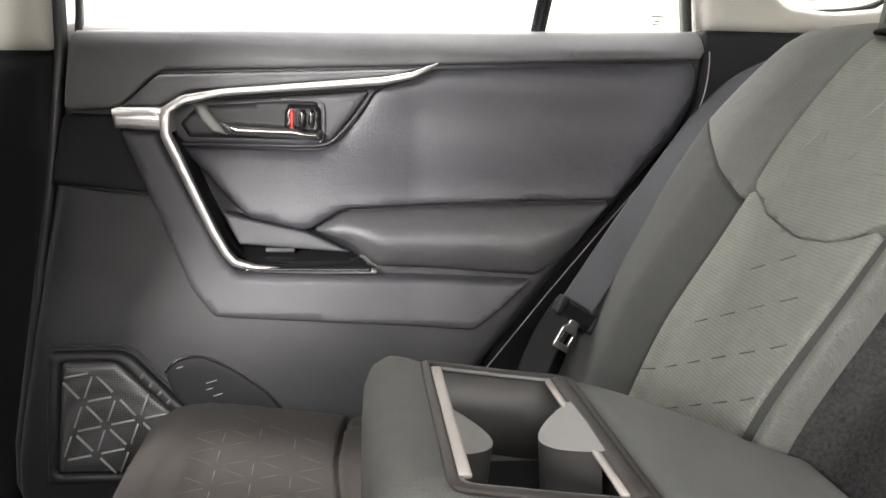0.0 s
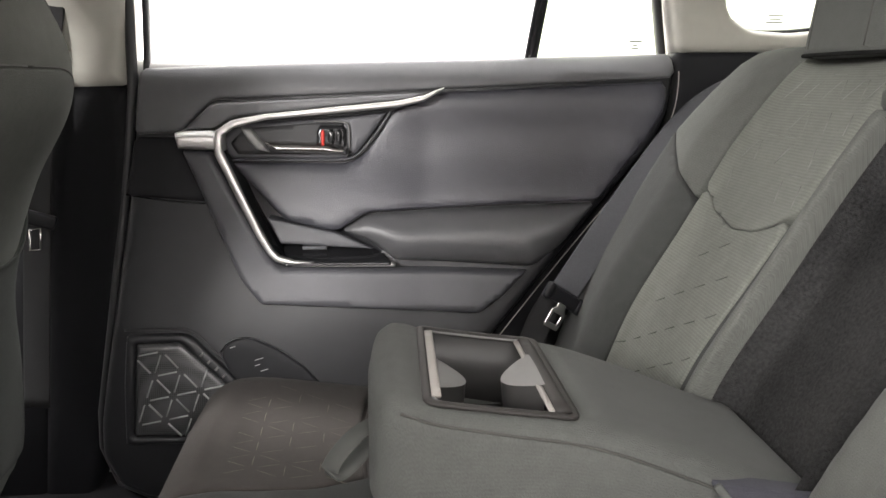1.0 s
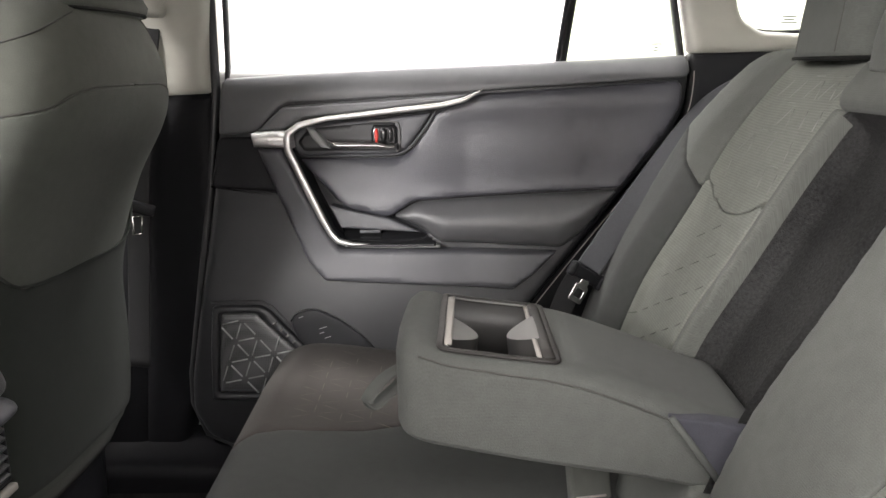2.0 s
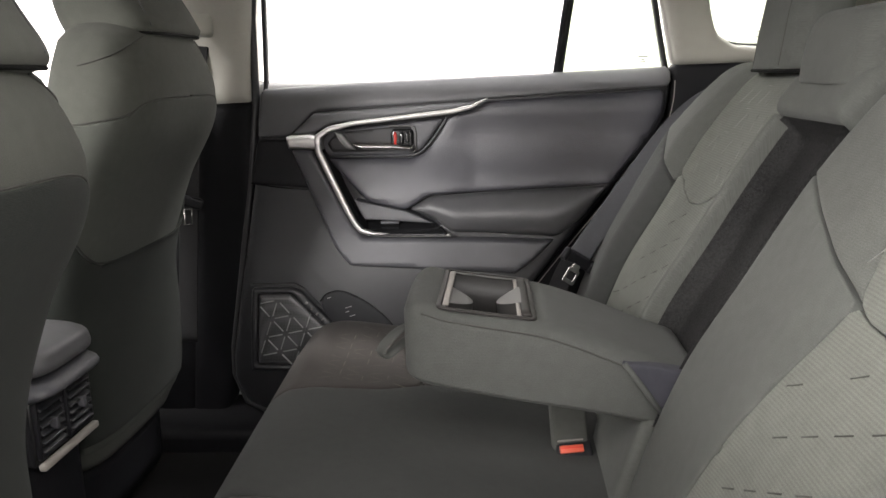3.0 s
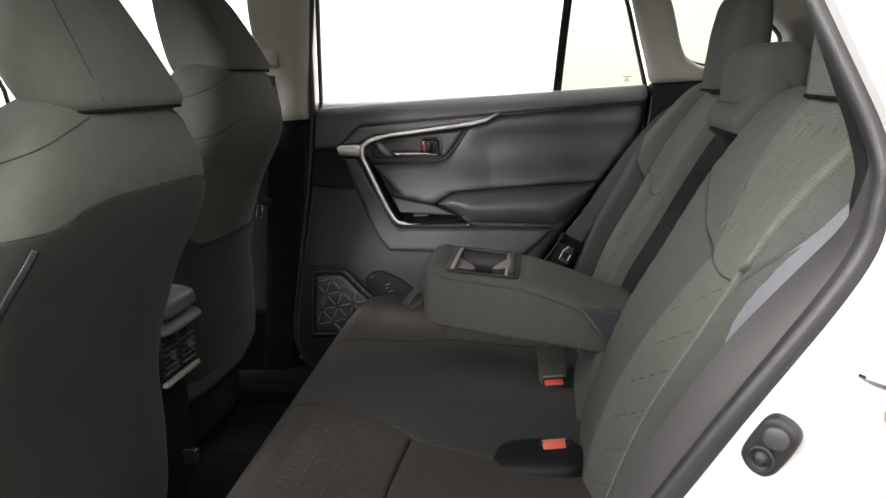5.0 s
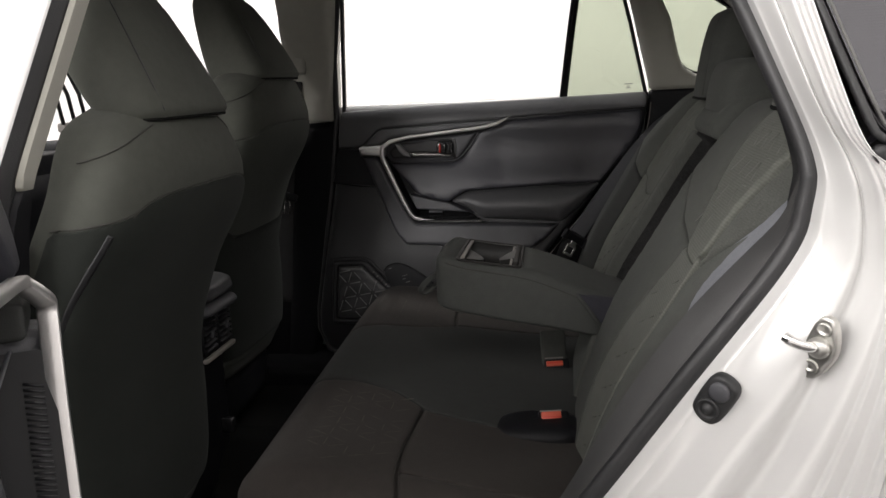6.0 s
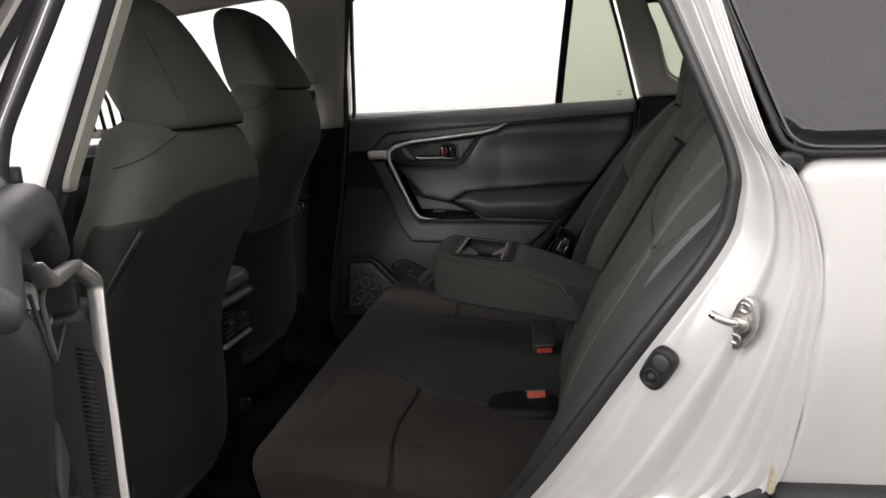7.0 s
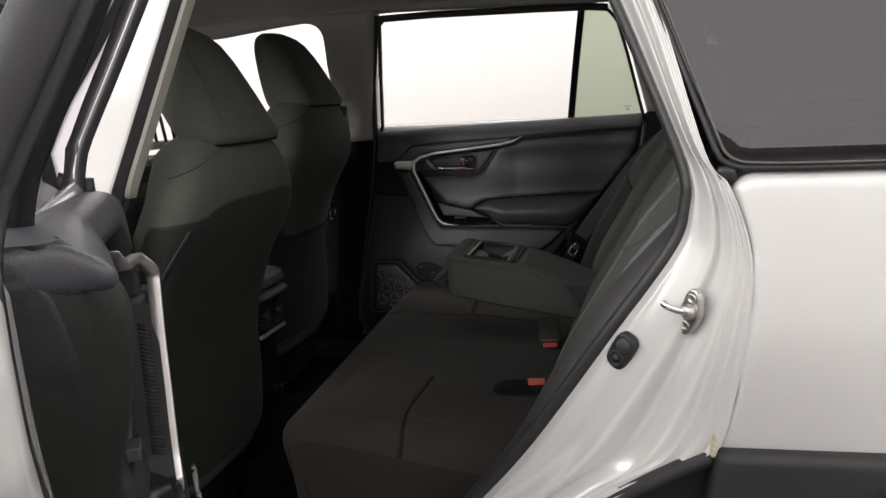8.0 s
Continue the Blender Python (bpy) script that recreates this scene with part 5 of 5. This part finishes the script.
# ---- buckles and belts ----
def buckle(label, x, y, z, sleeve=False):
    b = thing("seat_belt_buckle", label, "belt buckle", (x, y, z - 0.05), "bench buckles")
    m = pose(x, y, z, 48, 0, 12)
    part("housing", rbox((0.062, 0.034, 0.06), m @ pose(0.006, 0, -0.031), 0.006), M_PLASTIC, b)
    part("button", rbox((0.040, 0.013 if sleeve else 0.026, 0.008), m @ pose(0, 0, 0.0), 0.002), M_ORANGE, b, "orange-red release button")
    part("button_groove", rbox((0.036, 0.0016, 0.002), m @ pose(0, 0.001, 0.004), 0.0005), M_RED, b)
    part("button_lip", rbox((0.044, 0.003, 0.004), m @ pose(0, 0.0145, 0.001), 0.001), M_SATIN, b)
    if sleeve:
        part("cloth_sleeve", rbox((0.058, 0.028, 0.085), pose(x - 0.004, y + 0.030, z + 0.030, -18, 0, 12), 0.005), M_FAB_MID, b, "grey cloth sleeve")
    return b


buckle("black belt buckle with orange-red button in a cloth sleeve", 0.222, 0.045, 0.515, True)
buckle("black belt buckle with orange-red button in a moulded pocket", 0.222, -0.280, 0.520)
pk = thing("buckle_pocket", "black moulded buckle pocket in the bench", "buckle pocket", (0.2, -0.28, 0.47))
part("pocket_body", bulge([(0.46, 0.195, -0.285, 0.095, 0.062, 2.6), (0.500, 0.195, -0.285, 0.090, 0.060, 2.6), (0.514, 0.198, -0.283, 0.075, 0.052, 2.6), (0.521, 0.202, -0.280, 0.045, 0.035, 2.6)], 14, 36), M_PLASTIC, pk)


def strap(points, width, side, name, material, owner, label=""):
    pts = resample(chaikin(points, 2, False), 0.02, False)
    return part(name, sweep(pts, oval(width / 2, 0.0012, 8, 5), side), material, owner, label)


bt = thing("seat_belt", "dark grey rear seat belt hanging along the pillar", "seat belt", (0.3, 0.55, 0.5))
strap([(0.64, 0.645, 1.08), (0.56, 0.63, 1.06), (0.49, 0.605, 1.01), (0.406, 0.58, 0.905), (0.318, 0.55, 0.785), (0.280, 0.53, 0.735)], 0.050, lambda q: (-0.55, -0.85 - 0.5 * max(0, 0.9 - q.z) / 0.2, 0.2), "webbing", M_BELT, bt)
# same strap below the tongue, coloured darker in place of shade
strap([(0.268, 0.535, 0.73), (0.235, 0.56, 0.66), (0.21, 0.57, 0.55), (0.20, 0.58, 0.48)], 0.047, (-0.45, -0.85, 0.3), "lower_webbing", M_BELT3, bt)
TM = Matrix.Translation((0.275, 0.515, 0.724)) @ pose(0, 0, 0, 0, 0, 20) @ pose(0, 0, 0, 0, 32, 0)
tg = part("tongue", rbox((0.076, 0.012, 0.024), TM, 0.005), M_PLASTIC, bt)
sub("tongue_ear", rbox((0.016, 0.016, 0.03), TM @ pose(0.034, 0, 0), 0.006), M_PLASTIC, tg)
sub("tongue_ear", rbox((0.016, 0.016, 0.03), TM @ pose(-0.034, 0, 0), 0.006), M_PLASTIC, tg)
TP = [(-0.009, -0.006), (0.009, -0.006), (0.010, -0.018), (0.0155, -0.023), (0.0155, -0.052), (0.013, -0.055), (-0.013, -0.055), (-0.0155, -0.052), (-0.0155, -0.023), (-0.010, -0.018)]
part("tongue_plate", patch(TP, lambda u, v, h: TM @ Vector((u, -0.004 - h, v)), 0.0014, 0.002, 0.005, 0, 0.002, [[(-0.0085, -0.028), (0.0085, -0.028), (0.0085, -0.045), (-0.0085, -0.045)]]), M_CHROME, bt, "bright metal tongue")

nb = thing("seat_belt", "rear seat belt along the bench side, coloured blue-grey as lit", "seat belt", (0.3, -0.72, 0.55))
# near belt in the lit copy of the webbing
strap([(0.66, -0.705, 1.13), (0.58, -0.714, 1.07), (0.500, -0.722, 0.98), (0.456, -0.724, 0.918), (0.424, -0.724, 0.865), (0.404, -0.724, 0.80), (0.400, -0.722, 0.72), (0.41, -0.722, 0.60)], 0.047, (-0.82, -0.50, 0.25), "webbing", M_BELT2, nb)
part("anchor_plate", rbox((0.03, 0.004, 0.05), pose(0.30, -0.728, 0.60, 0, 40, 10), 0.001), M_CHROME, nb, "bright metal anchor plate")

fb = thing("front_seat_belt", "front seat belt at the centre pillar with metal tongue", "seat belt", (-0.56, 0.66, 0.6))
strap([(-0.572, 0.655, 1.24), (-0.615, 0.645, 1.0), (-0.63, 0.64, 0.85), (-0.66, 0.63, 0.5)], 0.047, (0, -1, 0), "webbing", M_BELT3, fb)
part("tongue", rbox((0.05, 0.012, 0.025), pose(-0.612, 0.612, 0.848, 0, 20, 20), 0.005), M_PLASTIC, fb)
part("tongue_plate", sweep([(-0.629, 0.606, 0.832), (-0.611, 0.606, 0.834), (-0.613, 0.604, 0.798), (-0.631, 0.604, 0.796)], oval(0.0022, 0.0022, 6), (0, 1, 0), True), M_CHROME, fb, "bright metal tongue loop")
part("height_adjuster", rbox((0.07, 0.03, 0.10), pose(-0.568, 0.645, 1.272, -17, 5, 0), 0.012, 3), M_BEIGE, fb, "light grey belt height adjuster")


# ---- front seats ----
def BACK_ROWS(y):
    return [(0.36, -0.62, y, 0.06, 0.192, 3.5), (0.42, -0.62, y, 0.085, 0.2256, 3.5), (0.55, -0.622, y, 0.095, 0.24, 3.6), (0.7, -0.615, y, 0.093, 0.2448, 3.4), (0.86, -0.565, y, 0.097, 0.2496, 3.3), (0.97, -0.508, y, 0.1, 0.2548, 3.2), (1.04, -0.485, y, 0.093, 0.245, 3), (1.09, -0.485, y, 0.089, 0.2234, 2.8), (1.125, -0.488, y, 0.08, 0.2009, 2.8), (1.145, -0.49, y, 0.076, 0.18, 2.8), (1.153, -0.49, y, 0.066, 0.158, 2.8), (1.168, -0.495, y, 0.045, 0.12, 2.6)]


def HEAD_ROWS(y, k, cut):
    """Headrest rows; k scales its height, cut takes the lower front away."""
    rows = [(1.137, -0.425, -0.550, 0.055, 0.125, 3.0), (1.142, -0.410, -0.570, 0.055, 0.150, 3.2), (1.158, -0.402, -0.580, 0.050, 0.159, 3.4), (1.20, -0.420, -0.594, 0.034, 0.154, 3.4), (1.28, -0.460, -0.612, 0.004, 0.138, 3.2), (1.35, -0.500, -0.624, 0.0, 0.118, 2.9), (1.385, -0.533, -0.623, 0.0, 0.095, 2.6), (1.402, -0.564, -0.612, 0.0, 0.06, 2.4)]
    return [(1.137 + (z - 1.137) * k, (back + front + cut * c) / 2, y, (back - front - cut * c) / 2, w, n) for z, back, front, c, w, n in rows]


def front_seat(label, y, at, pocket):
    s = thing("car_seat", label, "car seat", at, "front seats")
    # back: rows (height, x, y, half depth, half width, roundness)
    k = 0.90 if pocket else 1.0
    tab, head = BACK_ROWS(y), HEAD_ROWS(y + 0.022, k, 0.0 if pocket else 1.0)
    shell = part("back_shell", bulge(tab, 46, 64), M_FAB_FRONT, s, "charcoal cloth seat back")
    hr = part("headrest", bulge(head, 44, 60), M_FAB_FRONT, s, "charcoal cloth wedge headrest")
    YOKE = [(0.0, 1.034), (0.054, 1.034), (0.10, 1.025), (0.125, 1.012), (0.15, 1.006), (0.20, 1.002), (0.235, 0.998), (0.27, 0.995)]
    edge = [(-a, z - 0.003) for a, z in YOKE[:0:-1]] + [(a, z - 0.003) for a, z in YOKE]
    # near seat's panel takes the darker copy in place of shade
    sub("lower_panel", patch(edge + [(0.27, 0.40), (-0.27, 0.40)], lambda a, z, h: bulge_at(tab, a, z, h), 0.0022, 0.004, 0.014, 1, 0.003), M_FAB_BACK if pocket else M_FAB_LOW, shell, "cloth lower back panel, shade put into its colour")
    for q in (-1, 1):
        sub("headrest_seam", sweep([bulge_at(head, q * a, 1.137 + (z - 1.137) * k) for a, z in ((0.098, 1.146), (0.098, 1.16), (0.098, 1.20), (0.098, 1.24), (0.098, 1.28), (0.099, 1.32), (0.10, 1.36), (0.102, 1.385))], oval(0.0018, 0.0014, 6), (1, 0, 0)), M_DEEP, hr)
        for rows in (YOKE, ((0.112, 1.019), (0.130, 1.006), (0.179, 0.970), (0.194, 0.922), (0.208, 0.866), (0.216, 0.80), (0.22, 0.70), (0.22, 0.6)), ((0.085, 1.138), (0.12, 1.124), (0.17, 1.106), (0.25, 1.09))):
            pts = resample(chaikin([(q * a, z) for a, z in rows], 2, False), 0.012, False)
            sub("seam", sweep([bulge_at(tab, a, z, 0.0006) for a, z in pts], oval(0.0014, 0.0012, 6), (1, 0, 0.05)), M_THREAD, shell)
    sub("groove", sweep([bulge_at(head, a, 1.1445, 0.0) for a in np.linspace(-0.25, 0.25, 41)], oval(0.0038, 0.003, 6), (0, 0, 1)), M_CARPET, hr)
    if pocket:
        POCKET = [(-0.225, 0.835), (-0.18, 0.812), (-0.13, 0.77), (-0.08, 0.747), (0.08, 0.747), (0.13, 0.77), (0.18, 0.812), (0.225, 0.835)]
        sub("pocket_edge", sweep([bulge_at(tab, a, z, 0.0075) for a, z in chaikin(POCKET, 2, False)], oval(0.0020, 0.0024, 6), (1, 0, 0.05)), M_FAB_LOW, shell)
        sub("pocket", patch(POCKET + [(0.23, 0.42), (-0.23, 0.42)], lambda a, z, h: bulge_at(tab, a, z, h + 0.001), 0.006, 0.006, 0.014, 1, 0.004), M_FAB_LOW, shell, "flat map pocket")
    else:
        sub("seam_tape", sweep([bulge_at(tab, a, z, 0.002) for a, z in chaikin([(-0.172, 0.985), (-0.189, 0.945), (-0.202, 0.90), (-0.213, 0.85), (-0.219, 0.80)], 2, False)], oval(0.0055, 0.0015, 6), (0.7, -0.7, 0.05)), M_DEEP, shell)
    for q in (-1, 1):
        part("post", sweep([(-0.49, y + q * 0.06, 1.10), (-0.49, y + q * 0.06, 1.16)], oval(0.006, 0.006, 8), (1, 0, 0)), M_CHROME, s)
    part("seat_cushion", bulge([(0.34, -0.86, y, 0.24, 0.22, 4), (0.40, -0.87, y, 0.27, 0.25, 4), (0.48, -0.87, y, 0.27, 0.26, 4), (0.54, -0.88, y, 0.25, 0.245, 3.5), (0.56, -0.88, y, 0.20, 0.20, 3)], 14, 44), M_FAB_SEAT, s)
    part("seat_base", bulge([(0.23, -0.80, y, 0.22, 0.20, 5), (0.35, -0.82, y, 0.24, 0.22, 5)], 4, 24), M_PLASTIC, s)
    return s


ns = front_seat("charcoal cloth front seat with wedge headrest and slit side seam", -0.495, (-0.7, -0.495, 0.23), False)
ns.location = (-0.656, -0.495, 0.23)
fs = front_seat("charcoal cloth front seat with a flat map pocket", -0.495, (-0.7, -0.495, 0.23), True)
fs.location = (-0.780, 0.300, 0.295)


# ---- centre console with rear vents ----
CY = -0.10
co = thing("centre_console", "black centre console with padded lid and rear vents", "console", (-0.8, CY, 0.24))
part("console_body", bulge([(0.24, -0.840, CY, 0.26, 0.10, 6), (0.45, -0.840, CY, 0.265, 0.10, 6), (0.66, -0.840, CY, 0.26, 0.095, 6), (0.71, -0.840, CY, 0.245, 0.09, 5)], 16, 40), M_PLASTIC, co)
part("console_lid", bulge([(0.716, -0.775, CY, 0.20, 0.080, 5), (0.722, -0.775, CY, 0.238, 0.096, 5), (0.745, -0.775, CY, 0.246, 0.100, 4.5), (0.760, -0.775, CY, 0.235, 0.092, 4), (0.767, -0.775, CY, 0.19, 0.07, 4)], 14, 44), M_SOFT2, co, "padded black lid")
part("vent_hood", bulge([(0.684, -0.578, CY, 0.028, 0.080, 4), (0.694, -0.562, CY, 0.036, 0.086, 4), (0.706, -0.560, CY, 0.034, 0.085, 3.4), (0.714, -0.566, CY, 0.026, 0.078, 3)], 10, 34), M_PLASTIC2, co)
vp = part("vent_panel", rbox((0.02, 0.158, 0.105), pose(-0.568, CY, 0.638), 0.006), M_GLOSS, co)
for y in (CY - 0.039, CY + 0.039):
    sub("vent_frame", join(rbox((0.008, 0.070, 0.007), pose(-0.556, y, 0.682), 0.002), rbox((0.008, 0.070, 0.007), pose(-0.556, y, 0.600), 0.002), rbox((0.008, 0.006, 0.085), pose(-0.556, y - 0.033, 0.641), 0.002), rbox((0.008, 0.006, 0.085), pose(-0.556, y + 0.033, 0.641), 0.002)), M_PLASTIC, vp)
    for k in range(6):
        sub("slat", rbox((0.012, 0.060, 0.0036), pose(-0.554, y, 0.609 + 0.0128 * k, 0, 25, 0), 0.001), M_PLASTIC3, vp)
    sub("vent_tab", rbox((0.012, 0.007, 0.018), pose(-0.548, y, 0.641), 0.002), M_PLASTIC2, vp)
part("bright_bar", rbox((0.012, 0.156, 0.011), pose(-0.552, CY, 0.587), 0.004, 3), M_SATIN, co, "satin bar")
part("seat_rail_cap", rbox((0.03, 0.02, 0.035), pose(-0.50, CY - 0.10, 0.45), 0.005), M_GLOSS, co)

# ---- striker and door switch on the jamb ----
sk = thing("door_striker", "zinc steel door striker with two bolts", "striker", (0.545, -0.87, 0.87))
SM = Matrix.Translation(on_jamb(0.538, 0.874)) @ pose(-0.002, -0.003, 0, 0, 0, -42) @ pose(0, 0, 0, 0, 16, 0) @ Matrix.Diagonal((1.0, 1.0, 0.88, 1))
part("base_plate", patch([(0.002, 0.047), (0.013, 0.038), (0.022, 0.010), (0.022, -0.010), (0.012, -0.040), (0.0, -0.047), (-0.011, -0.038), (-0.015, 0.0), (-0.010, 0.038)], lambda u, v, h: SM @ Vector((u, -h + 0.001, v)), 0.004, 0.0015, 0.006, 1, 0.006), M_STEEL, sk)
for v in (-0.027, 0.027):
    part("bolt", lathe([(0.0095, 0.0), (0.0092, 0.0016), (0.006, 0.0018), (0.005, 0.0008), (0.001, 0.0008)], SM @ pose(0.001, -0.0028, v, 90, 0, 0), 20), M_STEEL, sk)
part("loop", sweep([SM @ Vector(q) for q in resample(chaikin([(0.004, 0.0, 0.004), (0.002, -0.022, 0.006), (-0.014, -0.036, 0.010), (-0.024, -0.036, 0.012)], 2, False), 0.004, False)], oval(0.0062, 0.0062, 10), (0.1, 0.2, 1)), M_CHROME, sk)
part("boss", lathe([(0.013, 0.0), (0.013, 0.012), (0.010, 0.016), (0.004, 0.017)], SM @ pose(0.004, 0, 0.004, 90, 0, 0), 20), M_STEEL, sk)

ds = thing("door_switch", "black rubber door switch and grommet", "switch", (0.43, -0.86, 0.80))
DM = Matrix.Translation(on_jamb(0.434, 0.800)) @ pose(0, -0.002, 0, 0, 0, -30) @ pose(0, 0, 0, 0, 30, 0)
part("grommet", patch([(0.0, 0.036), (0.019, 0.030), (0.021, 0.0), (0.019, -0.030), (0.0, -0.036), (-0.019, -0.030), (-0.021, 0.0), (-0.019, 0.030)], lambda u, v, h: DM @ Vector((u, -h, v)), 0.008, 0.006, 0.005, 2, 0.006), M_RUBBER, ds)
part("cap", lathe([(0.014, 0.0), (0.014, 0.004), (0.011, 0.006), (0.010, 0.003), (0.006, 0.003), (0.005, 0.008), (0.001, 0.009)], DM @ pose(0, -0.007, -0.013, 90, 0, 0), 24), M_RUBBER, ds)
part("plunger", lathe([(0.013, 0.0), (0.0125, 0.003), (0.009, 0.005), (0.001, 0.0055)], DM @ pose(0, -0.007, 0.014, 90, 0, 0), 24), M_PLASTIC2, ds)

# grab handle at the far roof rail
for gx in (-0.95, 0.10):
    gh = thing("grab_handle", "grey grab handle folded to the roof rail", "grab handle", (gx, 0.55, 1.53), "grab handles")
    part("grip", sweep(resample(chaikin([(gx - 0.10, 0.565, 1.545), (gx - 0.07, 0.54, 1.53), (gx, 0.535, 1.527), (gx + 0.07, 0.54, 1.53), (gx + 0.10, 0.565, 1.545)], 2, False), 0.01, False), oval(0.011, 0.008, 8, 3), (0, 0, 1)), M_HEAD, gh)

# ceiling lights of the booth
for ly in (1.3, 2.2):
    cl2 = thing("ceiling_light", "long white ceiling light panel", "ceiling light", (-0.4, ly, 2.95), "ceiling lights")
    part("light_frame", rbox((5.1, 0.04, 0.05), pose(-0.4, ly - 0.28, 2.975), 0.004), M_CEIL, cl2)
    part("light_frame", rbox((5.1, 0.04, 0.05), pose(-0.4, ly + 0.28, 2.975), 0.004), M_CEIL, cl2)
# unseen frame added round the wall fill
wl = thing("wall_fill_panel", "unseen soft fill panel added on the booth wall", "wall light", (-2.6, -4.46, 1.8))
part("light_frame", rbox((2.1, 0.05, 0.04), pose(-2.6, -4.47, 2.78), 0.004), M_CEIL, wl)
part("light_frame", rbox((2.1, 0.05, 0.04), pose(-2.6, -4.47, 1.82), 0.004), M_CEIL, wl)
nl = thing("ceiling_light", "broad white diffuser panel on the booth ceiling", "ceiling light", (-0.3, -3.0, 2.95), "ceiling lights")
part("light_frame", rbox((7.3, 0.04, 0.05), pose(-0.3, -4.13, 2.975), 0.004), M_CEIL, nl)
part("light_frame", rbox((7.3, 0.04, 0.05), pose(-0.3, -1.87, 2.975), 0.004), M_CEIL, nl)
fl = thing("ceiling_light", "long white ceiling light panel", "ceiling light", (-2.9, -0.6, 2.95), "ceiling lights")
part("light_frame", rbox((0.04, 4.6, 0.05), pose(-3.34, -0.6, 2.975), 0.004), M_CEIL, fl)
part("light_frame", rbox((0.04, 4.6, 0.05), pose(-2.46, -0.6, 2.975), 0.004), M_CEIL, fl)

rl = thing("ceiling_light", "long white ceiling light panel", "ceiling light", (3.5, -0.6, 2.95), "ceiling lights")
part("light_frame", rbox((0.04, 4.6, 0.05), pose(3.06, -0.6, 2.975), 0.004), M_CEIL, rl)
part("light_frame", rbox((0.04, 4.6, 0.05), pose(3.94, -0.6, 2.975), 0.004), M_CEIL, rl)

dv = thing("dash_vent", "upright slatted dashboard vent with pale surround", "air vent", (-1.32, 0.60, 1.05))
part("surround", rbox((0.05, 0.14, 0.03), pose(-1.30, 0.60, 1.09), 0.008), M_SATIN, dv)
for k in range(5):
    part("slat", sweep([(-1.30 + 0.02 * k, 0.53 + 0.03 * k, 1.10), (-1.31 + 0.02 * k, 0.525 + 0.03 * k, 1.19), (-1.34 + 0.02 * k, 0.51 + 0.03 * k, 1.29)], oval(0.010, 0.005, 6), (1, 0, 0)), M_DEEP, dv)
st = thing("rust_stain", "small brown stain at the panel seam", "stain", (0.575, -0.905, 0.67), kind="structure")
SX = on_jamb(0.570, 0.668)
part("stain_patch", patch([(0.0, -0.012), (0.005, -0.006), (0.006, 0.010), (0.003, 0.026), (0.0, 0.034), (-0.003, 0.022), (-0.005, 0.004), (-0.004, -0.008)], lambda u, v, h: SX + Vector((u, -0.004 - h, v)), 0.0003, 0.002, 0.004, 1), M_RUST, st)
